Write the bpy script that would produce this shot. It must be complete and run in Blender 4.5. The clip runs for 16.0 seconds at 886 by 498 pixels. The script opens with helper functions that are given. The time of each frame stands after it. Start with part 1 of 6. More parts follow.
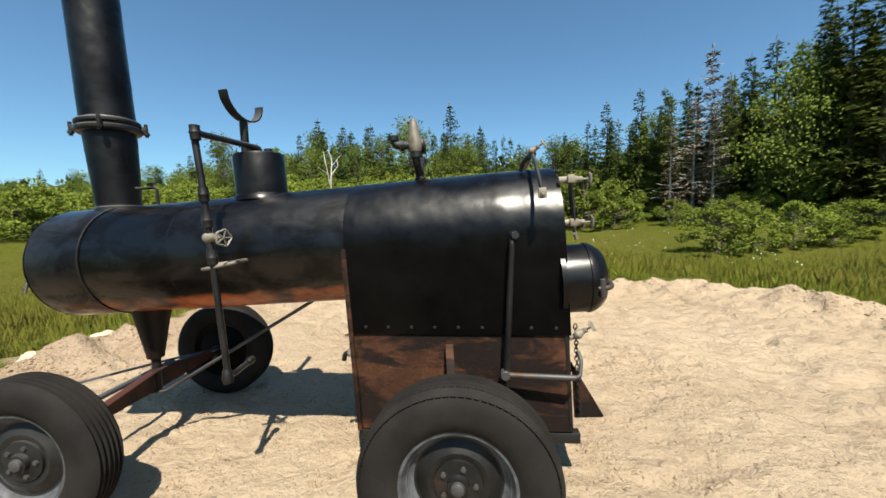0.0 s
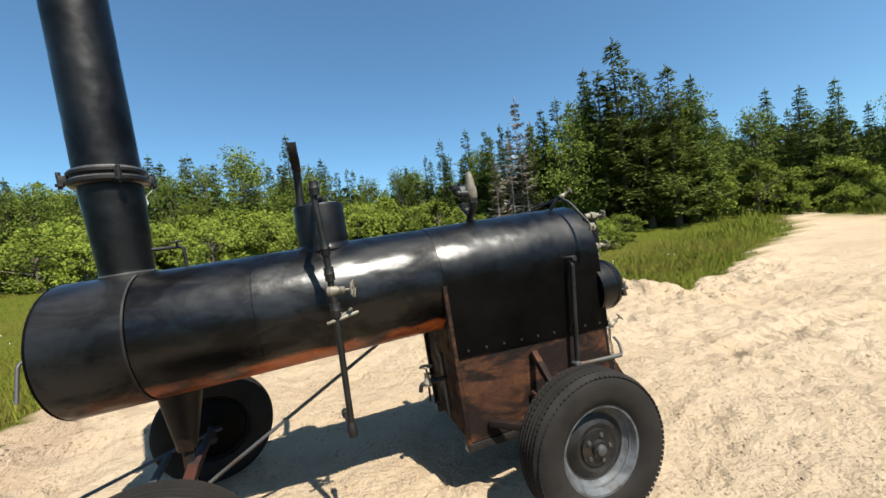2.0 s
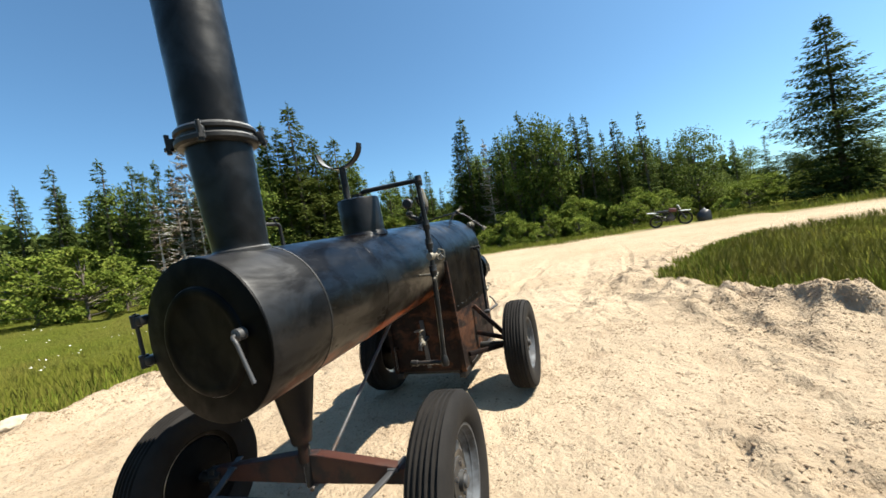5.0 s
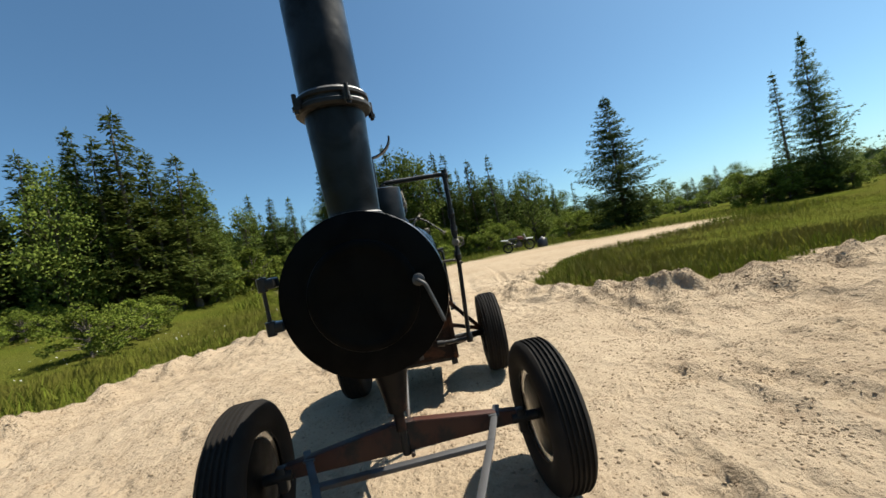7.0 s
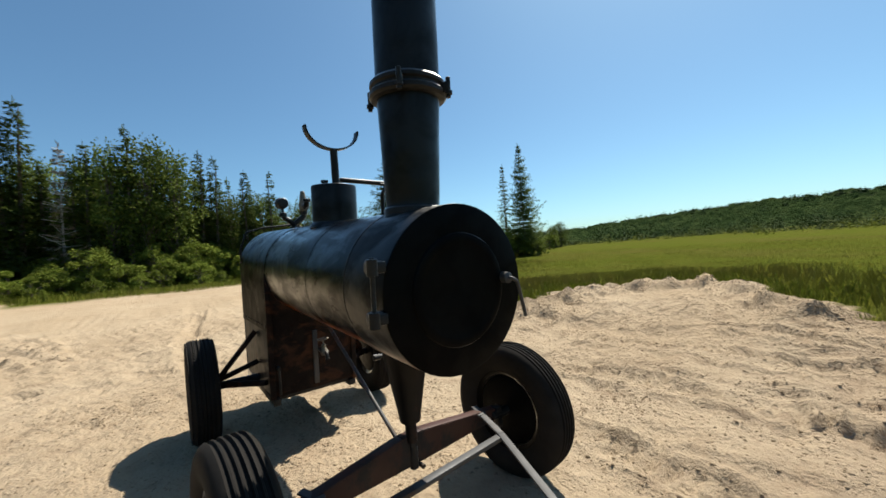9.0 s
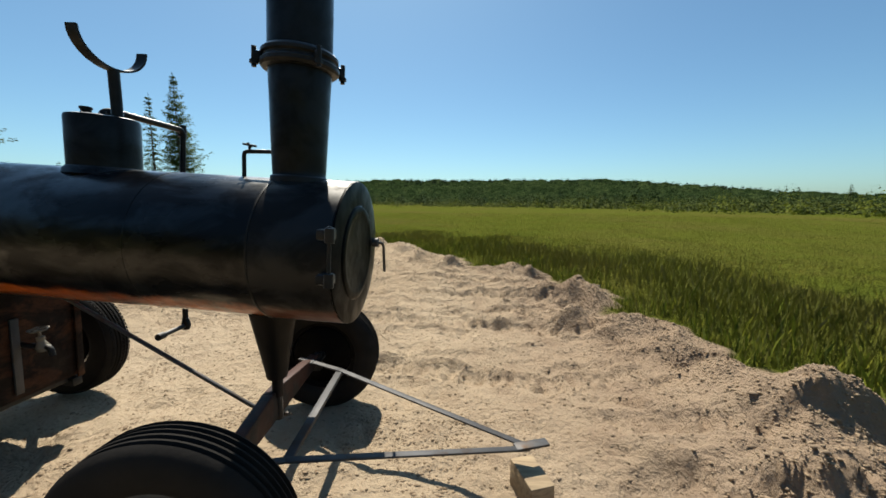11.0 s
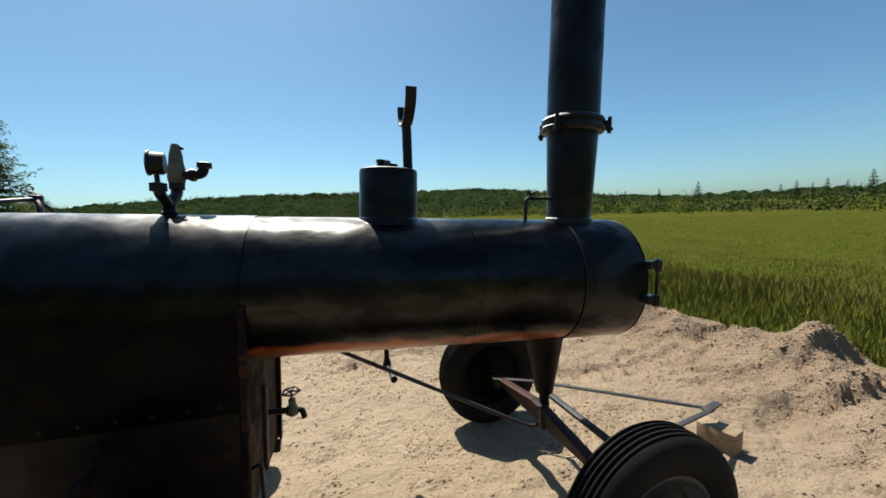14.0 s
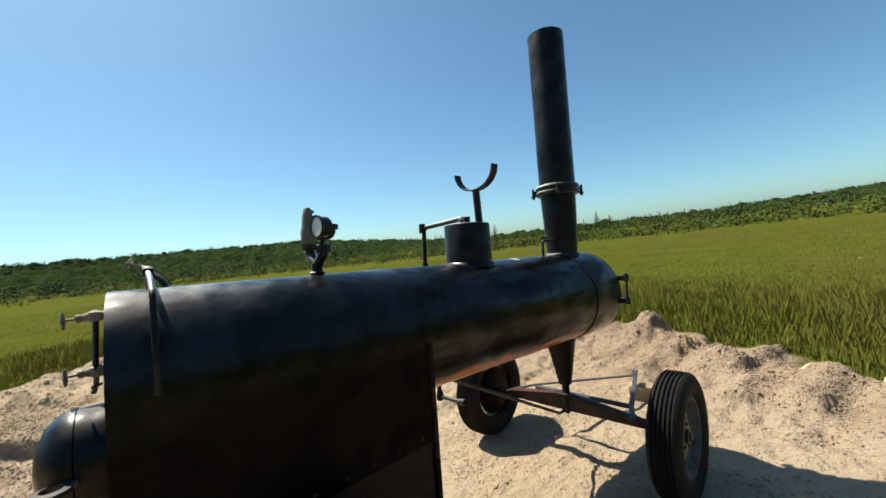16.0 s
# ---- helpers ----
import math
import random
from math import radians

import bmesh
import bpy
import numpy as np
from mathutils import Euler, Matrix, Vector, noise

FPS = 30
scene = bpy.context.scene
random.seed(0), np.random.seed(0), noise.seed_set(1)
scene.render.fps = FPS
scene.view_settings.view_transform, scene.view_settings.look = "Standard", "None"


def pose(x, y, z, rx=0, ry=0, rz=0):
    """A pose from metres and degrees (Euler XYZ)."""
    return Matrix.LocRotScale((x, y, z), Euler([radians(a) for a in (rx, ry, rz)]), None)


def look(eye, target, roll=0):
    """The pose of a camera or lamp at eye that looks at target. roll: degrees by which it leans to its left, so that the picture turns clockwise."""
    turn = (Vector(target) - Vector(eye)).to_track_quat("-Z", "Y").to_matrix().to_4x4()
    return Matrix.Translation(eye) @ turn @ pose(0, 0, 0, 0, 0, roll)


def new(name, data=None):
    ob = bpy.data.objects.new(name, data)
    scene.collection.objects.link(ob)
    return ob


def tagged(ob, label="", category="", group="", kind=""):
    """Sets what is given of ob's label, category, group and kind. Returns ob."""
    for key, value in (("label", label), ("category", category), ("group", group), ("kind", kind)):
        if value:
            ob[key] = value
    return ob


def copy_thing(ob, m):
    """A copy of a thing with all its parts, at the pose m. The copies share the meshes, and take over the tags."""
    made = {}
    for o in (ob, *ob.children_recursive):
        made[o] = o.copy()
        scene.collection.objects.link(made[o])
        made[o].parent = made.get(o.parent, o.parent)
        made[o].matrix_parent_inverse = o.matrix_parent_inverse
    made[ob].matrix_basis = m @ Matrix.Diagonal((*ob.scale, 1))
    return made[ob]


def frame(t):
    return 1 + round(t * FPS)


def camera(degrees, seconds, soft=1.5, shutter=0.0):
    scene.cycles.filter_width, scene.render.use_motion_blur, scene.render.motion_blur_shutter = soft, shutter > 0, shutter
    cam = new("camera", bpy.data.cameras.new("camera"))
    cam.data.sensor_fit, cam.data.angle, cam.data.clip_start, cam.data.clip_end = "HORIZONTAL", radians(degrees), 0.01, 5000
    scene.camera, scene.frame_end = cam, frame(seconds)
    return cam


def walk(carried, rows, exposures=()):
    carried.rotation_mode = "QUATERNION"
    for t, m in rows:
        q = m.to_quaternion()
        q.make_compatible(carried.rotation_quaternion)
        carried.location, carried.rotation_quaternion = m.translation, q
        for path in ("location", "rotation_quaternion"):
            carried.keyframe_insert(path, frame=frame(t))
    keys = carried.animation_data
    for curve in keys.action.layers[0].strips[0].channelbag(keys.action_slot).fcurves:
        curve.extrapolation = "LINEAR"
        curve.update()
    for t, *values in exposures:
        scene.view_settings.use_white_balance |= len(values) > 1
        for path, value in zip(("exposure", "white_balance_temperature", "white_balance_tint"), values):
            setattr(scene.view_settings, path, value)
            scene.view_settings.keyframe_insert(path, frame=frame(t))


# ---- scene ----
PATH = [
    (0, (0.620, -1.905, 1.273), (0.399, 0.077, 1.120), -1.2),
    (0.5, (0.380, -2.012, 1.296), (0.464, -0.018, 1.170), -0.3),
    (1, (0.073, -2.018, 1.304), (0.264, -0.029, 1.210), -4.2),
    (1.5, (-0.260, -2.023, 1.375), (-0.011, -0.039, 1.347), -6.1),
    (2, (-0.589, -2.100, 1.390), (0.035, -0.201, 1.339), -6.1),
    (2.5, (-0.897, -1.945, 1.360), (-0.147, -0.092, 1.298), -1.4),
    (3, (-1.253, -1.851, 1.329), (-0.289, -0.103, 1.213), -1.2),
    (3.5, (-1.623, -1.873, 1.351), (-0.278, -0.393, 1.303), -4.8),
    (4, (-1.918, -1.663, 1.330), (-0.363, -0.413, 1.195), -7.2),
    (4.5, (-2.299, -1.527, 1.284), (-0.572, -0.528, 1.420), -7.4),
    (5, (-2.574, -1.278, 1.266), (-0.708, -0.559, 1.251), -9.4),
    (5.2, (-2.660, -1.162, 1.269), (-0.760, -0.543, 1.200), -8.5),
    (7.3, (-3.003, -0.087, 1.150), (-1.026, -0.361, 1.274), -9.2),
    (7.5, (-3.006, 0.051, 1.142), (-1.065, -0.393, 1.332), -6.3),
    (8, (-2.914, 0.358, 1.129), (-0.974, -0.126, 1.146), -6.3),
    (8.5, (-2.772, 0.587, 1.212), (-0.917, -0.157, 1.166), -8.7),
    (9, (-2.683, 0.812, 1.203), (-1.080, -0.385, 1.222), -4.5),
    (9.5, (-2.504, 1.024, 1.236), (-1.203, -0.492, 1.147), -9.2),
    (10, (-2.422, 1.234, 1.246), (-1.407, -0.482, 1.083), -7.0),
    (10.2, (-2.378, 1.319, 1.244), (-1.536, -0.484, 1.042), -3.7),
    (12.3, (-1.626, 1.613, 1.381), (-2.053, -0.322, 1.105), -5.3),
    (12.5, (-1.499, 1.560, 1.378), (-1.941, -0.373, 1.116), -4.9),
    (13, (-1.127, 1.532, 1.405), (-1.528, -0.416, 1.187), -6.5),
    (13.5, (-0.775, 1.618, 1.417), (-1.172, -0.342, 1.386), -2.3),
    (14, (-0.423, 1.691, 1.453), (-0.866, -0.249, 1.246), -2.4),
    (14.5, (-0.097, 1.681, 1.502), (-0.767, -0.180, 1.205), -6.5),
    (15, (0.195, 1.799, 1.527), (-0.766, 0.047, 1.428), -4.6),
    (15.5, (0.486, 1.853, 1.573), (-0.602, 0.176, 1.513), -4.9),
    (16, (0.868, 1.520, 1.540), (-0.404, -0.023, 1.521), -6.7),
]
cam = camera(100.0, 16.0, soft=1.6, shutter=0.12)
walk(cam, [(t, look(eye, target, roll)) for t, eye, target, roll in PATH],
     exposures=[(t, e, k, 9) for t, e, k in ((0, 1.02, 6650), (2.0, 1.14, 6480), (3.5, 1.25, 6400), (5.2, 1.31, 6500), (7.5, 0.76, 6600), (9.0, 0.76, 6650), (10.2, 0.82, 6750), (12.3, 0.24, 6480), (13.5, 0.42, 6450), (14.5, 0.75, 6650), (16.0, 0.88, 6750))])

# ---- daylight ----
SUN_AZ, SUN_EL = radians(-73.0), radians(57.5)
to_sun = Vector((math.cos(SUN_AZ) * math.cos(SUN_EL), math.sin(SUN_AZ) * math.cos(SUN_EL), math.sin(SUN_EL)))
world = bpy.data.worlds.new("sky")
scene.world = world
world.use_nodes = True
wn = world.node_tree.nodes
sky = wn.new("ShaderNodeTexSky")
sky.sky_type = "NISHITA"
sky.sun_disc = False
sky.sun_elevation = SUN_EL
sky.sun_rotation = math.pi / 2 - SUN_AZ
sky.air_density, sky.dust_density, sky.ozone_density = 1.0, 2.3, 1.5
sky.altitude = 1200
tone = wn.new("ShaderNodeMix")
tone.data_type, tone.blend_type = "RGBA", "MULTIPLY"
tone.inputs[0].default_value = 1.0
tone.inputs[7].default_value = (0.69, 0.98, 1.05, 1)
world.node_tree.links.new(sky.outputs[0], tone.inputs[6])
world.node_tree.links.new(tone.outputs[2], wn["Background"].inputs[0])
wn["Background"].inputs[1].default_value = 0.077
sun = new("sun", bpy.data.lights.new("sun", "SUN"))
sun.data.energy, sun.data.angle, sun.data.color = 5.0, radians(0.5), (1.0, 0.94, 0.83)
sun.matrix_world = look(to_sun * 50, (0, 0, 0))


# ---- materials ----
def shader(name, rough=0.6, metal=0.0, spec=0.5):
    m = bpy.data.materials.new(name)
    m.use_nodes = True
    b = m.node_tree.nodes["Principled BSDF"]
    b.inputs["Roughness"].default_value = rough
    b.inputs["Metallic"].default_value = metal
    b.inputs["Specular IOR Level"].default_value = spec
    return m, m.node_tree.nodes, m.node_tree.links, b


def tex(n, l, scale, detail=6.0, rough=0.55, coords="Object", stretch=None, kind="ShaderNodeTexNoise", swirl=0.0):
    """A noise texture in metres."""
    c = n.new("ShaderNodeTexCoord")
    t = n.new(kind)
    t.inputs["Scale"].default_value = scale
    if kind == "ShaderNodeTexNoise":
        t.inputs["Detail"].default_value = detail
        t.inputs["Roughness"].default_value = rough
        t.inputs["Distortion"].default_value = swirl
    src = c.outputs[coords]
    if stretch:
        mp = n.new("ShaderNodeMapping")
        mp.inputs["Scale"].default_value = stretch
        l.new(src, mp.inputs[0])
        src = mp.outputs[0]
    l.new(src, t.inputs["Vector"])
    return t.outputs[0]


def ramp(n, l, src, stops):
    r = n.new("ShaderNodeValToRGB")
    e = r.color_ramp.elements
    while len(e) < len(stops):
        e.new(0.5)
    for k, (p, c) in zip(e, stops):
        k.position = p
        k.color = (*c, 1) if isinstance(c, tuple) else (c, c, c, 1)
    l.new(src, r.inputs[0])
    return r.outputs[0]


def blend(n, l, fac, a, b, mode="MIX"):
    m = n.new("ShaderNodeMix")
    m.data_type, m.blend_type = "RGBA", mode
    for s, v in ((m.inputs[0], fac), (m.inputs[6], a), (m.inputs[7], b)):
        if isinstance(v, tuple):
            s.default_value = (*v, 1)
        elif isinstance(v, float):
            s.default_value = v
        else:
            l.new(v, s)
    return m.outputs[2]


def bumpy(n, l, b, height, strength, dist):
    k = n.new("ShaderNodeBump")
    k.inputs["Strength"].default_value = strength
    k.inputs["Distance"].default_value = dist
    l.new(height, k.inputs["Height"])
    l.new(k.outputs[0], b.inputs["Normal"])


def gloss_coat(n, l, b, rough, ior, patch):
    """A sheen of brushed oil paint over a dull coat: compact lobe, uneven where the brush missed."""
    b.inputs["Specular IOR Level"].default_value = 0.0
    g = n.new("ShaderNodeBsdfAnisotropic")
    g.distribution = "BECKMANN"
    g.inputs["Color"].default_value = (1, 1, 1, 1)
    l.new(rough, g.inputs["Roughness"])
    haze = n.new("ShaderNodeBsdfAnisotropic")  # the wider sheen of the weathered film under it
    haze.distribution = "BECKMANN"
    haze.inputs["Color"].default_value = (1, 1, 1, 1)
    wider = n.new("ShaderNodeMath")
    wider.operation = "ADD"
    l.new(rough, wider.inputs[0])
    wider.inputs[1].default_value = 0.2
    l.new(wider.outputs[0], haze.inputs["Roughness"])
    both = n.new("ShaderNodeMixShader")
    both.inputs[0].default_value = 0.38
    l.new(g.outputs[0], both.inputs[1])
    l.new(haze.outputs[0], both.inputs[2])
    fr = n.new("ShaderNodeFresnel")
    fr.inputs["IOR"].default_value = ior
    k = n.new("ShaderNodeMath")
    k.operation = "MULTIPLY"
    l.new(fr.outputs[0], k.inputs[0])
    l.new(patch, k.inputs[1])
    mx = n.new("ShaderNodeMixShader")
    l.new(k.outputs[0], mx.inputs[0])
    l.new(b.outputs[0], mx.inputs[1])
    l.new(both.outputs[0], mx.inputs[2])
    if b.inputs["Normal"].links:
        for s in (g, haze, fr):
            l.new(b.inputs["Normal"].links[0].from_socket, s.inputs["Normal"])
    l.new(mx.outputs[0], n["Material Output"].inputs[0])


def painted_steel(name, base, dull, rust=None, rust_at=0.62, r0=0.2, r1=0.4, spec=0.34, ior=0.0, burnt=None):
    m, n, l, b = shader(name)
    big = tex(n, l, 3.2, 5)
    fine = tex(n, l, 28.0, 6)
    c = blend(n, l, ramp(n, l, big, [(0.35, 0.0), (0.7, 1.0)]), base, dull)
    if rust:
        spots = tex(n, l, 6.5, 9, 0.68)
        c = blend(n, l, ramp(n, l, spots, [(rust_at - 0.06, 0.0), (rust_at + 0.05, 1.0)]), c, rust)
    l.new(c, b.inputs["Base Color"])
    l.new(ramp(n, l, tex(n, l, 5.0, 6, 0.65), [(0.3, r0), (0.7, r1)]), b.inputs["Roughness"])
    b.inputs["Specular IOR Level"].default_value = spec
    bumpy(n, l, b, blend(n, l, 0.04, tex(n, l, 5.5, 1.6), fine), 0.38, 0.03)
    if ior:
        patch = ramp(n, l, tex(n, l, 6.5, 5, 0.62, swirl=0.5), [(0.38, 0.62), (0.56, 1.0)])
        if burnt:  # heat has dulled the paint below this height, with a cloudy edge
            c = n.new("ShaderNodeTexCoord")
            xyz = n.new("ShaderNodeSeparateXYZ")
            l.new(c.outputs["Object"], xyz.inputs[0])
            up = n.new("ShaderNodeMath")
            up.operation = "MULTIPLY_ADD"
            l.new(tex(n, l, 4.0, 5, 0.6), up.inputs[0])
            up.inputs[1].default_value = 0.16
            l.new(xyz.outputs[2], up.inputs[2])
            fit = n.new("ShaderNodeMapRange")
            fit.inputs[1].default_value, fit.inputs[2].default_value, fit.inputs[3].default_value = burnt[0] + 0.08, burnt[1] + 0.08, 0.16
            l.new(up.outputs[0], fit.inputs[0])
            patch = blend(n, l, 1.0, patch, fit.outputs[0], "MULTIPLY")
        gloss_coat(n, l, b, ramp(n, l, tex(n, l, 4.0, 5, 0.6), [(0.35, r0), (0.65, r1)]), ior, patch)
    return m


BLACK = painted_steel("black_paint", (0.0016, 0.0014, 0.0014), (0.0036, 0.0032, 0.0032), None, 0.6, 0.3, 0.42, 0.0, 1.38)
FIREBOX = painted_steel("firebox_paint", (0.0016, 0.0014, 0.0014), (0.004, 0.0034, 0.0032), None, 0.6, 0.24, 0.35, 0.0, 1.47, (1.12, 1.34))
STACK = painted_steel("stack_paint", (0.0016, 0.0014, 0.0014), (0.0036, 0.0032, 0.0032), None, 0.6, 0.36, 0.48, 0.0, 1.38)
# Low-gloss black; on the wheel backs it stands in for shade.
MATTEBLACK = painted_steel("matte_black", (0.0016, 0.0016, 0.0017), (0.003, 0.003, 0.0031), None, 0.6, 0.36, 0.5, 0.0, 1.16)
IRON = painted_steel("black_iron", (0.006, 0.006, 0.006), (0.014, 0.013, 0.012), (0.03, 0.016, 0.011), 0.66, 0.42, 0.62, 0.0, 1.4)


def rust_mat():
    """Scorched plate: brown scale, orange bloom, and smears of black paint."""
    m, n, l, b = shader("rusted_plate", 0.75, 0, 0.1)
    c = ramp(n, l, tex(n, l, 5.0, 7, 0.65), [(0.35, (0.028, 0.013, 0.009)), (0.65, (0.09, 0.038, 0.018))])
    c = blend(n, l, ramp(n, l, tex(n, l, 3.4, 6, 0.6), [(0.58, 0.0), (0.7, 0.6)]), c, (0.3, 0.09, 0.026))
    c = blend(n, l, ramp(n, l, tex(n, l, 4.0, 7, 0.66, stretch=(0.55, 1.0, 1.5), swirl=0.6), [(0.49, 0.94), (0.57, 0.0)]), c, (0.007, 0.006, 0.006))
    c = blend(n, l, ramp(n, l, tex(n, l, 75.0, 5, 0.7), [(0.4, 0.45), (0.6, 0.0)]), c, (0.02, 0.012, 0.009))
    l.new(c, b.inputs["Base Color"])
    l.new(ramp(n, l, tex(n, l, 12.0, 5), [(0.35, 0.5), (0.65, 0.9)]), b.inputs["Roughness"])
    bumpy(n, l, b, tex(n, l, 60.0, 6, 0.7), 0.35, 0.004)
    return m


RUSTY = rust_mat()
# Darker than RUSTY: holds the north firebox plate's shade; pedestal uses it too.
DARKPLATE = painted_steel("dark_plate_paint", (0.004, 0.0028, 0.0024), (0.012, 0.007, 0.005), (0.03, 0.013, 0.008), 0.6, 0.4, 0.6, 0.25)
REDIRON = painted_steel("red_iron", (0.05, 0.017, 0.01), (0.028, 0.012, 0.008), (0.01, 0.008, 0.008), 0.54, 0.45, 0.75)
BARESTEEL = painted_steel("bare_steel", (0.1, 0.1, 0.103), (0.06, 0.058, 0.056), (0.08, 0.055, 0.04), 0.6, 0.5, 0.75)
BRASS = painted_steel("old_brass", (0.24, 0.215, 0.165), (0.14, 0.125, 0.1), (0.07, 0.062, 0.05), 0.58, 0.5, 0.75, 0.3)
BARESTEEL.node_tree.nodes["Principled BSDF"].inputs["Metallic"].default_value = 0.7
BRASS.node_tree.nodes["Principled BSDF"].inputs["Metallic"].default_value = 0.3


def barrel_paint(name, dark, dull, red, brown, rough, ior, floor):
    """Black paint over the barrel, burnt through to red oxide in a strip along the belly."""
    m, n, l, b = shader(name)
    c = n.new("ShaderNodeTexCoord")
    xyz = n.new("ShaderNodeSeparateXYZ")
    l.new(c.outputs["Object"], xyz.inputs[0])
    slope = n.new("ShaderNodeMath")
    slope.operation = "MULTIPLY_ADD"
    l.new(xyz.outputs[0], slope.inputs[0])
    slope.inputs[1].default_value = -0.057
    l.new(xyz.outputs[2], slope.inputs[2])
    edge = tex(n, l, 5.0, 6, 0.6)
    low = n.new("ShaderNodeMath")
    low.operation = "MULTIPLY_ADD"
    l.new(edge, low.inputs[0])
    low.inputs[1].default_value = 0.09
    l.new(slope.outputs[0], low.inputs[2])
    down = n.new("ShaderNodeMath")
    down.operation = "SUBTRACT"
    l.new(low.outputs[0], down.inputs[0])
    down.inputs[1].default_value = 0.5
    belly = ramp(n, l, down.outputs[0], [(0.0, 1.0), (0.5, 1.0), (0.525, 0.0)])
    paint = blend(n, l, ramp(n, l, tex(n, l, 2.6, 6, 0.6), [(0.35, 0.0), (0.7, 1.0)]), dark, dull)
    oxide = blend(n, l, ramp(n, l, tex(n, l, 4.0, 7, 0.6), [(0.46, 0.0), (0.62, 1.0)]), red, brown)
    col = blend(n, l, belly, paint, oxide)
    specks = ramp(n, l, tex(n, l, 26.0, 8, 0.75), [(0.745, 0.0), (0.765, 1.0)])
    col = blend(n, l, specks, col, (0.3, 0.3, 0.3))
    l.new(col, b.inputs["Base Color"])
    bumpy(n, l, b, blend(n, l, 0.03, tex(n, l, 5.0, 2.5, stretch=(0.6, 1, 1)), tex(n, l, 40.0, 5)), 0.42, 0.032)
    gloss_coat(n, l, b, ramp(n, l, tex(n, l, 3.4, 5, 0.6, stretch=(0.55, 1.0, 1.0)), [(0.38, rough[0]), (0.62, rough[1])]), ior, ramp(n, l, tex(n, l, 6.5, 5, 0.62, stretch=(0.55, 1.0, 1.0), swirl=0.5), [(0.42, floor), (0.55, 1.0)]))
    return m


BARREL = barrel_paint("barrel_paint", (0.0016, 0.0014, 0.0014), (0.0036, 0.0032, 0.0034), (0.46, 0.11, 0.028), (0.05, 0.018, 0.012), (0.24, 0.35), 1.46, 0.5)
SMOKEBOX = barrel_paint("smokebox_paint", (0.002, 0.0019, 0.002), (0.014, 0.0135, 0.0138), (0.11, 0.03, 0.014), (0.012, 0.006, 0.005), (0.34, 0.48), 1.4, 0.42)


def rubber(name, col, dust):
    m, n, l, b = shader(name, 0.8, 0, 0.16)
    c = blend(n, l, ramp(n, l, tex(n, l, 5.0, 6, 0.6), [(0.3, 0.0), (0.75, 1.0)]), col, dust)
    l.new(c, b.inputs["Base Color"])
    bumpy(n, l, b, tex(n, l, 90.0, 4), 0.2, 0.004)
    return m


TYRE = rubber("tyre_rubber", (0.009, 0.008, 0.0075), (0.022, 0.0195, 0.017))


def wheel_paint():
    m, n, l, b = shader("grey_rim", 0.6, 0.1, 0.3)
    c = blend(n, l, ramp(n, l, tex(n, l, 14.0, 7, 0.65), [(0.42, 0.0), (0.66, 1.0)]), (0.085, 0.092, 0.1), (0.03, 0.028, 0.027))
    l.new(c, b.inputs["Base Color"])
    return m


RIM = wheel_paint()


def wood_mat():
    m, n, l, b = shader("weathered_wood", 0.8)
    g = tex(n, l, 7.0, 8, 0.6, stretch=(1.0, 9.0, 9.0))
    l.new(ramp(n, l, g, [(0.3, (0.2, 0.14, 0.08)), (0.7, (0.36, 0.27, 0.16))]), b.inputs["Base Color"])
    bumpy(n, l, b, g, 0.3, 0.005)
    return m


WOOD = wood_mat()


def leaf_mat(name, a, b2, c2, trans=0.25, soft=0.0, patch=None):
    m, n, l, b = shader(name, 0.8, 0, 0.05)
    g = n.new("ShaderNodeNewGeometry")
    o = n.new("ShaderNodeObjectInfo")
    c = ramp(n, l, g.outputs["Random Per Island"], [(0.0, a), (0.5, b2), (1.0, c2)])
    if patch:  # patches of another growth a few metres wide
        c = blend(n, l, ramp(n, l, tex(n, l, 0.3, 4, 0.6), [(0.45, 0.0), (0.62, 0.75)]), c, patch)
    if soft:  # a dense sward catches light like a mat, not blade by blade
        up = n.new("ShaderNodeMix")
        up.data_type = "VECTOR"
        up.inputs[0].default_value = soft
        l.new(g.outputs["Normal"], up.inputs[4])
        up.inputs[5].default_value = (0, 0, 1)
        fine = n.new("ShaderNodeVectorMath")
        fine.operation = "NORMALIZE"
        l.new(up.outputs[1], fine.inputs[0])
        l.new(fine.outputs[0], b.inputs["Normal"])
    hsv = n.new("ShaderNodeHueSaturation")
    k = n.new("ShaderNodeMath")
    k.operation = "MULTIPLY_ADD"
    l.new(o.outputs["Random"], k.inputs[0])
    k.inputs[1].default_value, k.inputs[2].default_value = 0.5, 0.75
    l.new(k.outputs[0], hsv.inputs["Value"])
    l.new(c, hsv.inputs["Color"])
    l.new(hsv.outputs[0], b.inputs["Base Color"])
    t = n.new("ShaderNodeBsdfTranslucent")
    l.new(hsv.outputs[0], t.inputs[0])
    mx = n.new("ShaderNodeMixShader")
    mx.inputs[0].default_value = trans
    l.new(b.outputs[0], mx.inputs[1])
    l.new(t.outputs[0], mx.inputs[2])
    l.new(mx.outputs[0], n["Material Output"].inputs[0])
    return m


